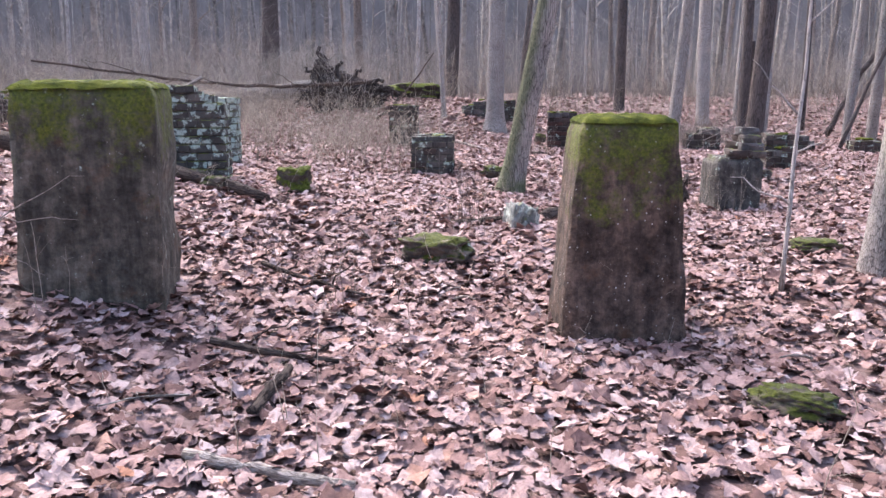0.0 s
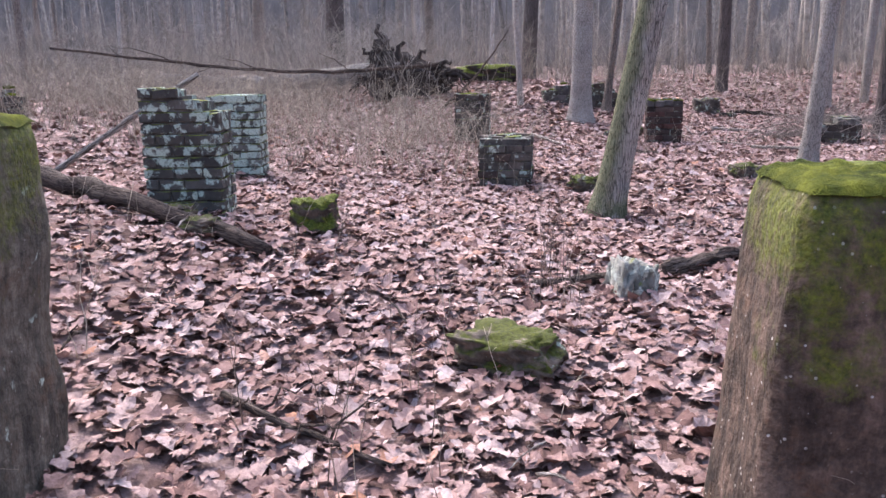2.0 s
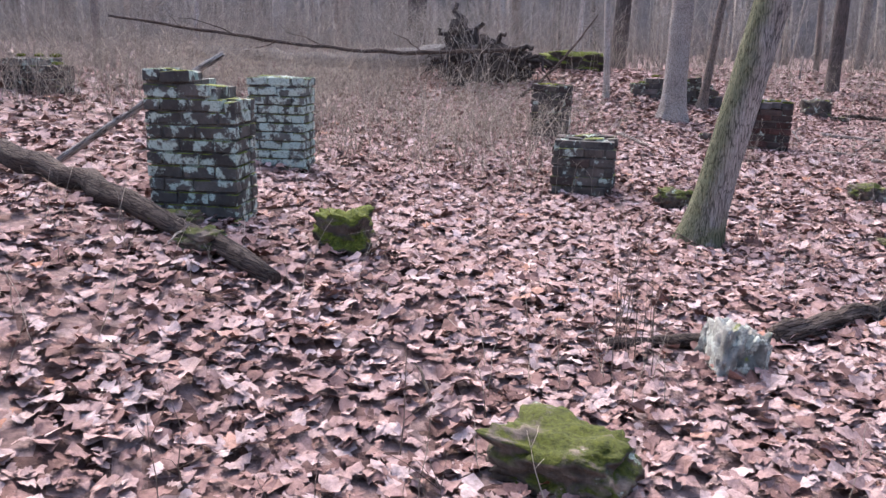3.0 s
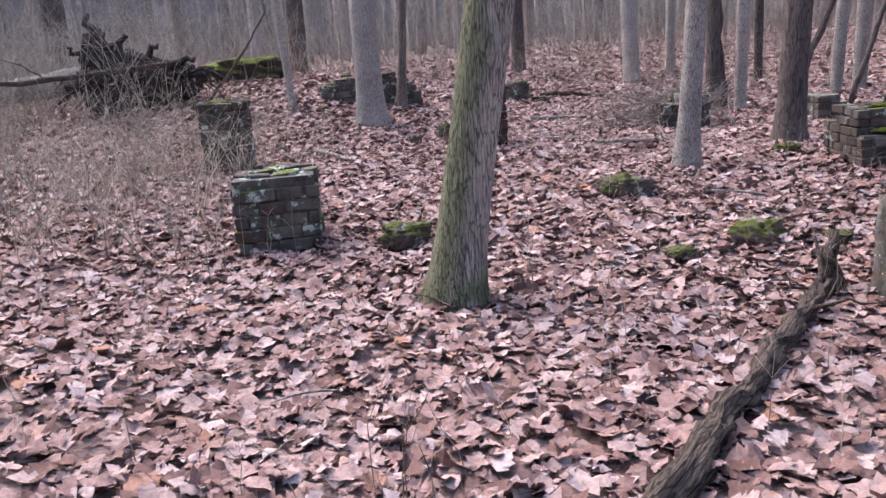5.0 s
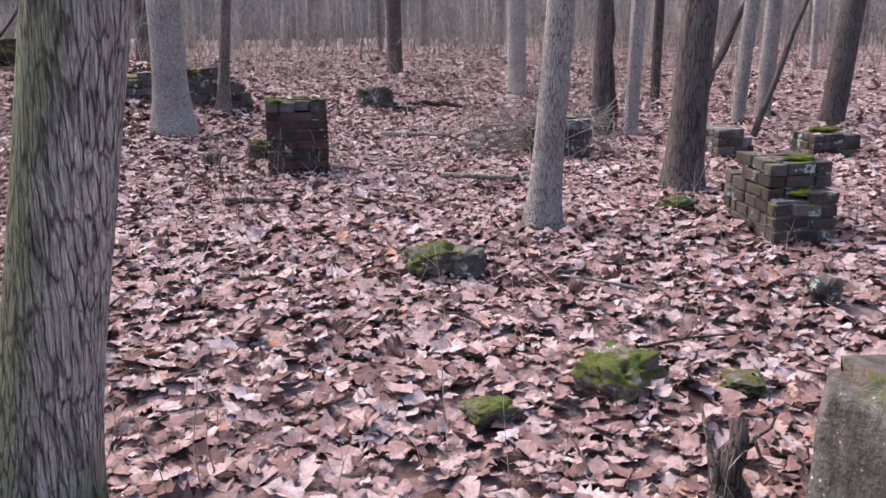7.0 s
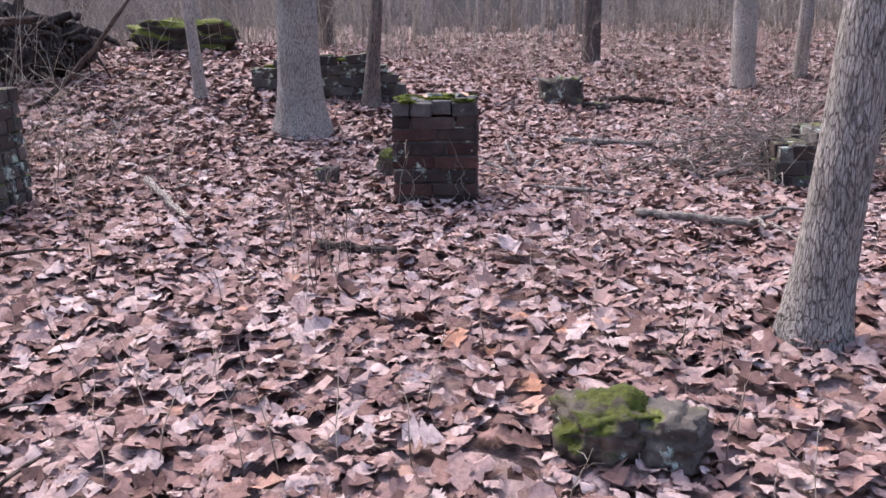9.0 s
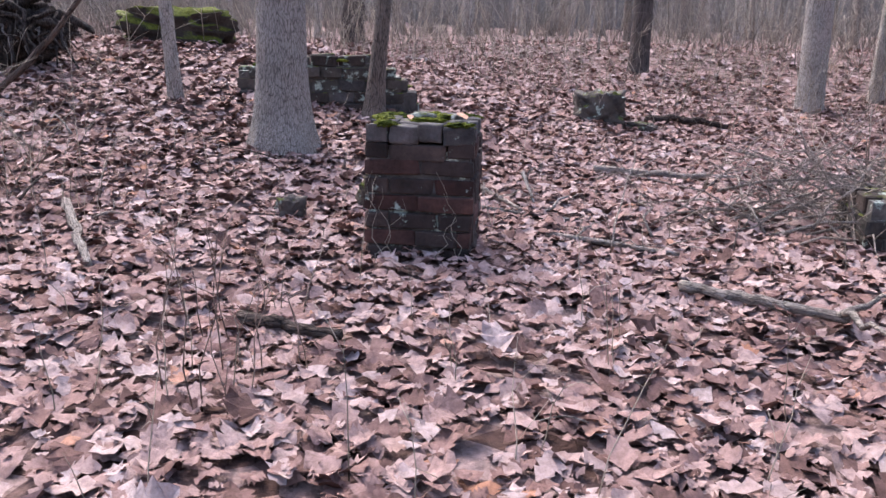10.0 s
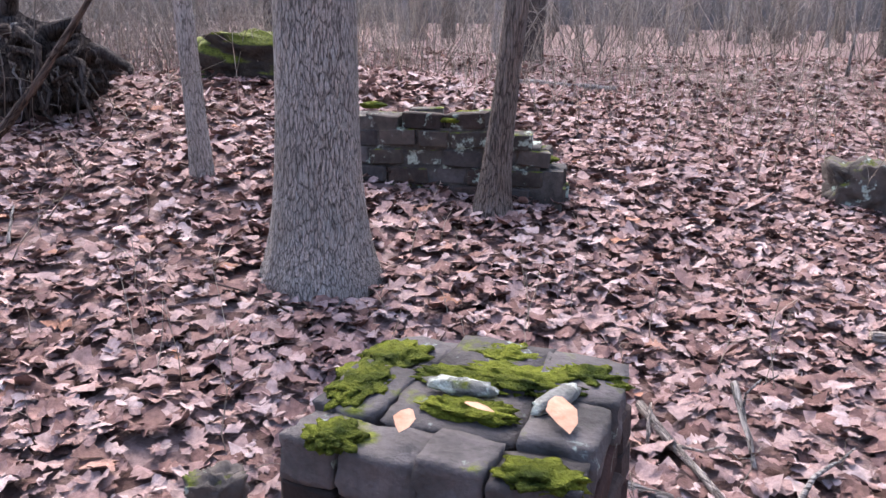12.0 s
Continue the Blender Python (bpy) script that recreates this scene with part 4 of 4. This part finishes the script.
log("fallen_branch", (4.05, 16.9), (5.4, 17.25), 0.03, 0.02, M_BRANCH, "long thin branch on the leaves", 5, "branch")
log("fallen_branch", (0.72, 14.45), (1.33, 13.55), 0.028, 0.02, M_BRANCH, "bent dead branch on the leaves", 6, "branch", lift=(0.05, 0.02))
log("fallen_branch", (2.24, 13.08), (2.7, 12.97), 0.03, 0.022, M_ROT, "short dark stick on the leaves", 7, "branch")
log("fallen_branch", (0.5, 1.3), (0.55, 1.8), 0.03, 0.024, M_ROT, "short dark stick on the leaves", 8, "branch", lift=(0, 0.05))
log("fallen_branch", (0.36, 0.8), (1.1, 0.72), 0.028, 0.022, M_BRANCH, "curved stick with lichen on the leaves", 9, "branch")
log("fallen_branch", (3.1, 15.25), (3.85, 15.15), 0.022, 0.016, M_DEAD, "bleached stick behind a brick pier", 10, "branch", twigs=((0.6, 0.3, 0.5, 0.06, 0.014),))
log("fallen_branch", (3.12, 15.72), (3.44, 15.25), 0.018, 0.012, M_BRANCH, "grey stick beside a brick pier", 25, "branch", lift=(0.04, 0.02), n=7, twigs=((0.5, 0.25, -0.1, 0.05, 0.007),))
log("fallen_branch", (3.44, 15.85), (3.52, 15.5), 0.014, 0.008, M_DEAD, "pale forked twig standing up from the leaves", 26, "branch", lift=(0.14, 0.02), n=6, twigs=((0.4, 0.1, 0.05, 0.12, 0.007),))
log("fallen_branch", (3.3, 14.85), (4.35, 14.55), 0.02, 0.012, M_BRANCH, "long pale stick on the leaves", 27, "branch", n=9, twigs=((0.5, 0.2, 0.3, 0.05, 0.009), (0.75, 0.25, -0.15, 0.03, 0.008)))
log("fallen_branch", (-0.1, 3.55), (0.75, 3.3), 0.02, 0.012, M_ROT, "dark twiggy branch half buried in leaves", 28, "branch", lift=(0.05, 0.02), n=9, twigs=((0.3, 0.3, 0.2, 0.1, 0.009), (0.5, 0.35, -0.2, 0.08, 0.009), (0.7, 0.2, 0.25, 0.12, 0.008), (0.15, 0.2, -0.25, 0.06, 0.007)))
log("fallen_branch", (0.05, 2.0), (0.8, 2.05), 0.022, 0.014, M_ROT, "dark twiggy branch half buried in leaves", 29, "branch", lift=(0.04, 0.03), n=9, twigs=((0.3, 0.3, 0.2, 0.1, 0.009), (0.6, 0.3, -0.2, 0.08, 0.009), (0.8, 0.15, 0.2, 0.12, 0.008)))
log("fallen_branch", (4.9, 19.8), (5.9, 20.0), 0.05, 0.03, M_ROT, "dark branch on the rise", 11, "branch", sag=0.05)
log("leaning_branch", (-3.3, 6.9), (-1.75, 7.0), 0.028, 0.022, M_DEAD, "bleached branch leaning against a brick pier", 12, "branch", lift=(0.0, 1.05), wob=0.05)
log("fallen_tree", (-2.6, 18.6), (-10.5, 20.6), 0.2, 0.13, M_DEAD, "long grey fallen trunk of an uprooted tree", 13, lift=(0.45, 0.3), n=18)
log("fallen_branch", (-1.4, 17.4), (-7.5, 13.4), 0.045, 0.018, M_ROT, "long dark fallen limb held up by brush", 14, "branch", lift=(0.7, 1.0), sag=0.05, n=26, wander=3.0,
    twigs=((0.3, -0.5, -0.3, 0.35, 0.015), (0.5, -0.9, 0.1, 0.25, 0.014), (0.62, -0.5, -0.6, -0.2, 0.013), (0.75, -1.1, -0.2, 0.3, 0.012), (0.85, -0.6, 0.4, 0.2, 0.01)))
log("dead_sapling", (-1.2, 16.7), (0.1, 16.9), 0.035, 0.012, M_ROT, "dark dead sapling bent over the leaves", 15, "sapling", lift=(0.0, 1.5), sag=-0.15, wob=0.1)
log("dead_sapling", (9.1, 16.3), (10.4, 16.5), 0.045, 0.03, M_BARK_DARK, "dark dead sapling leaning over in the wood", 23, "sapling", lift=(-0.05, 3.1), sag=0.1, wob=0.1, n=10, twigs=((0.5, 0.3, 0.1, 0.5, 0.015), (0.7, -0.2, 0.1, 0.5, 0.012)))
log("dead_sapling", (10.0, 19.5), (11.7, 19.8), 0.075, 0.05, M_BARK_DARK, "dark dead tree leaning against its neighbours", 24, "sapling", lift=(-0.05, 3.0), sag=0.1, wob=0.1, n=10)
log("dead_stub", (4.86, 26.0), (4.9, 26.05), 0.03, 0.015, M_DEAD, "short bleached stub on the rise", 16, "stump", lift=(0, 0.6), n=5)
log("fallen_branch", (0.3, 23.5), (1.9, 23.9), 0.06, 0.04, M_DEAD, "bleached log on the rise", 17, "branch")
log("sapling", (3.79, 3.8), (3.87, 3.87), 0.019, 0.009, M_BARK_LIGHT, "thin grey sapling with bare side twigs", 18, "sapling", lift=(-0.02, 2.6), n=8, wob=0, sides=8,
    twigs=((0.38, 0.32, 0.1, 0.16, 0.009), (0.36, -0.42, 0.1, 0.2, 0.009), (0.75, 0.3, -0.1, 0.3, 0.007), (0.62, -0.35, 0.05, 0.4, 0.01), (0.25, -0.25, 0.1, 0.1, 0.006)))
log("bare_snag", (7.55, 17.6), (7.4, 17.6), 0.13, 0.1, M_BARK_DARK, "broken dark snag in the wood", 19, "snag", lift=(-0.1, 2.3), n=8, wob=0.5)
log("weathered_stump", (4.0, 8.3), (4.08, 8.42), 0.06, 0.03, M_SPLIT, "splintered brown stub at the end of a log", 20, "stump", lift=(-0.03, 0.34), wob=0.8, n=6)

log("sapling", (-1.05, 1.72), (-0.95, 1.7), 0.008, 0.003, M_BRANCH, "thin bare sapling arching in front of a concrete pier", 21, "sapling", lift=(-0.02, 1.0), n=6, wob=0, sides=6,
    twigs=((0.5, 0.5, 0.1, 0.25, 0.005), (0.65, 0.55, -0.1, 0.05, 0.004), (0.35, 0.3, 0.0, -0.1, 0.004), (0.8, -0.3, 0.1, 0.3, 0.004)))
log("sapling", (-2.6, 5.0), (-2.9, 5.4), 0.009, 0.003, M_BRANCH, "bare arching sapling over a rotting log", 22, "sapling", lift=(-0.02, 1.1), n=6, wob=0, sides=6,
    twigs=((0.5, 0.4, 0.2, 0.15, 0.005), (0.65, -0.4, 0.2, 0.2, 0.004), (0.8, 0.3, 0.1, 0.2, 0.004)))


def loose_sticks():
    rng = random.Random(12)
    for k in range(36):
        x, y = rng.uniform(-1.5, 5.0), rng.uniform(0.8, 16.5)
        a, ln = rng.uniform(0, 6.3), rng.uniform(0.15, 0.55)
        r = rng.uniform(0.004, 0.013)
        log("fallen_stick", (x, y), (x + ln * math.cos(a), y + ln * math.sin(a)), r, r * 0.5, rng.choice((M_BRANCH, M_DEAD, M_ROT)), "thin dry stick lying on the leaves", 100 + k, "stick", lift=(0.03, rng.uniform(0.03, 0.1)), n=6, sides=7, wob=0.2, sag=0.02,
            twigs=((0.6, ln * 0.3 * math.cos(a + 0.7), ln * 0.3 * math.sin(a + 0.7), 0.03, r * 0.5),) if k % 2 else ())["group"] = "loose sticks"


loose_sticks()


def root_plate():
    """The upturned root plate of a fallen tree."""
    rng = random.Random(9)
    cx, cy = -1.95, 18.0
    e = thing("uprooted_stump", pose(cx, cy, height(cx, cy)), "upturned dark root plate of a fallen tree", "stump")
    bm = bmesh.new()
    bmesh.ops.create_icosphere(bm, subdivisions=5, radius=1)
    for v in bm.verts:
        q = v.co * 1.7
        k = 1 + 0.3 * noise.noise(q) + 0.22 * noise.noise(q * 3) + 0.12 * noise.noise(q * 8)
        peak = max(0, 1 - abs(v.co.x + 0.45) / 1.0)
        v.co = Vector((v.co.x * 1.0, v.co.y * 0.34, v.co.z * (0.3 + 0.36 * peak))) * k + Vector((-0.1, 0, 0.3))
    smooth(part("root_mass", bm, M_ROOT, e))
    for k in range(54):
        a = rng.uniform(-0.2, math.pi + 0.2)
        u = rng.uniform(0.35, 1.0)
        p = Vector((math.cos(a) * 1.0 * u - 0.1, -0.26 - 0.14 * rng.random(), 0.3 + math.sin(a) * 0.55 * u))
        ln = rng.uniform(0.3, 0.85)
        d = Vector((math.cos(a) * ln * 0.55 + rng.uniform(-0.25, 0.25), rng.uniform(-0.3, 0.0), -ln * rng.uniform(0.3, 0.95)))
        d.z = max(d.z, 0.02 - p.z)
        r = rng.choice((0.012, 0.02, 0.03, 0.045, 0.06))
        pts = curve_points(p, p + d, 8, rng.uniform(0.05, 0.26), rng, 0.09 * ln)
        part("root", mesh_of("root", [tube_arrays(pts, [r * (1 - i / 9.5) for i in range(9)], 7, 0.4, k)]), M_ROOT if k % 5 else M_DEAD, e)
    for k, (x0, x1, z1, r0) in enumerate(((-0.72, -0.8, 1.5, 0.24), (-0.6, -0.6, 1.2, 0.18), (-0.5, -0.3, 1.12, 0.12), (-0.85, -1.2, 1.0, 0.1), (-0.3, 0.2, 0.95, 0.12), (0.2, 0.75, 0.7, 0.12), (0.5, 1.15, 0.35, 0.1))):
        pts = curve_points((x0, -0.05, 0.45), (x1, -0.15, z1), 7, 0.06, rng, 0.08)
        part("root", mesh_of("root", [tube_arrays(pts, [r0 * (1 - i / 8.5) for i in range(8)], 9, 0.6, k)]), M_ROOT, e)


root_plate()


def brush_heap():
    rng = random.Random(21)
    e = thing("brushwood_heap", pose(5.4, 15.35, height(5.4, 15.35)), "heap of tangled grey brushwood on the leaves", "brushwood")
    for k in range(130):
        x, y = rng.gauss(5.75, 0.55), rng.gauss(15.6, 0.4)
        z = height(x, y) + rng.uniform(0.0, 0.5) * max(0.1, 1 - 0.8 * abs(x - 5.85))
        a = rng.uniform(0, 6.3)
        ln = rng.uniform(0.45, 1.75)
        d = Vector((math.cos(a) * ln, math.sin(a) * ln * 0.6, rng.uniform(-0.1, 0.7)))
        p = Vector((x, y, z)) - d * 0.4
        p.z = max(p.z, height(p.x, p.y) + 0.01)
        r = rng.uniform(0.004, 0.013)
        pts = [q - e.location for q in curve_points(p, p + d, 5, rng.uniform(-0.05, 0.1), rng, 0.05)]
        chunks = [tube_arrays(pts, [r * (1 - i / 6.5) for i in range(6)], 5)]
        for _ in range(2):
            i = rng.randrange(2, 5)
            q = Vector((rng.uniform(-1, 1), rng.uniform(-1, 1), rng.uniform(0, 1))) * 0.3 * ln
            chunks.append(tube_arrays([pts[i], pts[i] + q * 0.5, pts[i] + q], [r * 0.5, r * 0.35, r * 0.15], 4))
        part("branch", mesh_of("branch", chunks), M_BRANCH, e)


brush_heap()


# ---- leaf litter ----
def leaf_shape(lobes, seed):
    """A lobed dry leaf 1 unit long, curled: vertices and triangles."""
    rng = random.Random(seed)
    rim = [(0.0, -0.5)]
    for i in range(lobes):
        t = (i + 0.5) / lobes
        y = -0.38 + 0.84 * t
        w = 0.38 * math.sin(math.pi * min(1, t * 0.8 + 0.17)) + 0.05
        rim.append((w * rng.uniform(0.8, 1.15), y + rng.uniform(0.05, 0.12)))
        rim.append((w * rng.uniform(0.4, 0.7), y + 0.43 / lobes + rng.uniform(0.04, 0.08)))
    right = rim
    left = [(-x * rng.uniform(0.85, 1.1), y) for x, y in reversed(rim[1:])]
    out = right + [(0.0, 0.52)] + left
    curl, fold, twist, wave = rng.uniform(-1.3, 1.3), rng.uniform(-0.25, 0.55), rng.uniform(-0.7, 0.7), rng.uniform(0.03, 0.1)
    mid = [(0.0, -0.2), (0.0, 0.1), (0.0, 0.34)]

    def lift(x, y):
        z = fold * abs(x) + curl * 0.3 * y * y + twist * x * y * 0.8 + wave * math.sin(9 * x + 7 * y + seed) + rng.uniform(-0.045, 0.045)
        return (x, y, z)

    vs = [lift(*p) for p in out + mid]
    n = len(out)
    fs = []
    for i in range(n):
        j = (i + 1) % n
        y = (out[i][1] + out[j][1]) / 2
        c = n if y < -0.05 else n + 1 if y < 0.22 else n + 2
        fs.append((i, j, c))
    h = len(right)
    for c, d in ((n, n + 1), (n + 1, n + 2)):
        a = max((i for i in range(h) if ((out[i][1] + out[i + 1][1]) / 2 < (-0.05 if c == n else 0.22))), default=0) + 1
        fs.append((a, d, c))
        b = next(i for i in range(h, n) if ((out[i][1] + out[(i + 1) % n][1]) / 2 < (-0.05 if c == n else 0.22)))
        fs.append((b, c, d))
    return np.array(vs, dtype=float), np.array(fs, dtype=int)


LEAVES = [leaf_shape(4 if k % 3 else 3, k) for k in range(20)]
WALK = np.array([(1.65, -2.4), (1.48, 0.5), (1.17, 3.2), (1.7, 5.0), (2.85, 6.9), (3.3, 9.5), (3.4, 12.9)])


def off_path(x, y):
    """Distance from the line walked."""
    p = np.stack([x, y], 1)
    best = np.full(len(x), 1e9)
    line = np.vstack([WALK, [(2.6, 17.0)]])
    for a, b in zip(line, line[1:]):
        t = np.clip(((p - a) @ (b - a)) / ((b - a) @ (b - a)), 0, 1)
        best = np.minimum(best, np.linalg.norm(p - (a + t[:, None] * (b - a)), axis=1))
    return best


def litter(name, spots, sizes, gen, label):
    heights = np.array([height(x, y) + 0.05 * noise.noise((x * 0.8, y * 0.8, 1)) + 0.025 * noise.noise((x * 3, y * 3, 4)) for x, y in spots])
    V, F, base = [], [], 0
    pick = gen.integers(0, len(LEAVES), len(spots))
    for k, (vs, fs) in enumerate(LEAVES):
        idx = np.nonzero(pick == k)[0]
        m = len(idx)
        if not m:
            continue
        yaw = gen.uniform(0, 2 * np.pi, m)
        tx, ty = np.clip(gen.normal(0, 0.2, m), -0.7, 0.7), np.clip(gen.normal(0, 0.2, m), -0.7, 0.7)
        flip = np.where(gen.random(m) < 0.5, 1.0, -1.0)
        p = vs[None] * sizes[idx][:, None, None]
        x, y, z = p[..., 0], p[..., 1] * 1.05, p[..., 2] * flip[:, None]
        z = z + x * np.tan(tx)[:, None] + y * np.tan(ty)[:, None]
        c, s = np.cos(yaw)[:, None], np.sin(yaw)[:, None]
        lift = np.abs(gen.normal(0.0, 0.014, m)) + 0.004
        out = np.stack([x * c - y * s + spots[idx, 0][:, None], x * s + y * c + spots[idx, 1][:, None], z + (heights[idx] + lift)[:, None]], -1)
        V.append(out.reshape(-1, 3))
        F.append((fs[None] + (np.arange(m) * len(vs))[:, None, None] + base).reshape(-1, 3))
        base += m * len(vs)
    V, F = np.concatenate(V), np.concatenate(F)
    me = bpy.data.meshes.new(name)
    me.vertices.add(len(V))
    me.vertices.foreach_set("co", V.ravel().astype(np.float32))
    me.loops.add(F.size)
    me.loops.foreach_set("vertex_index", F.ravel().astype(np.int32))
    me.polygons.add(len(F))
    me.polygons.foreach_set("loop_start", np.arange(0, F.size, 3, dtype=np.int32))
    me.polygons.foreach_set("use_smooth", np.ones(len(F), dtype=bool))
    me.update(calc_edges=True)
    me.materials.append(M_LITTER)
    return tagged(new(name, me), label, "leaf litter", kind="stuff")


def build_litter():
    gen = np.random.default_rng(3)
    n = 900000
    x, y = gen.uniform(-13, 17, n), gen.uniform(-3.5, 30, n)
    d = off_path(x, y)
    want = np.where(d < 2.2, 340, np.where(d < 4.5, 240, np.where(d < 8, 120, np.where(d < 13, 45, 18))))
    keep = gen.random(n) < want * (30 * 33.5) / n
    x, y, d = x[keep], y[keep], d[keep]
    size = (0.045 + 0.1 * gen.random(len(x)) ** 1.25) * np.where(d > 8, 1.35, np.where(d > 4.5, 1.12, 1.0))
    litter("leaf_litter", np.stack([x, y], 1), size, gen, "thick litter of dry pinkish brown oak leaves")


build_litter()


def single_leaves():
    rng = random.Random(31)
    data = []
    for k, (vs, fs) in enumerate(LEAVES[:6]):
        me = bpy.data.meshes.new("leaf")
        me.from_pydata([tuple(v) for v in vs], [], [tuple(int(i) for i in f) for f in fs])
        me.materials.append(M_LEAF)
        data.append(me)
    for _ in range(280):
        t = rng.random() * 5.999
        i = int(t)
        p = WALK[i] + (WALK[i + 1] - WALK[i]) * (t - i)
        x, y = p[0] + rng.gauss(0, 1.1), p[1] + rng.gauss(0.8, 0.8)
        s = rng.uniform(0.12, 0.18)
        z = height(x, y) + 0.05 * noise.noise((x * 0.8, y * 0.8, 1)) + 0.025 * noise.noise((x * 3, y * 3, 4)) + 0.035
        ob = new("leaf", rng.choice(data))
        ob.parent = GROUND
        ob.matrix_basis = pose(x, y, z, rng.gauss(0, 18), rng.gauss(0, 18), rng.uniform(0, 360)) @ Matrix.Diagonal((s, s, s, 1))


single_leaves()
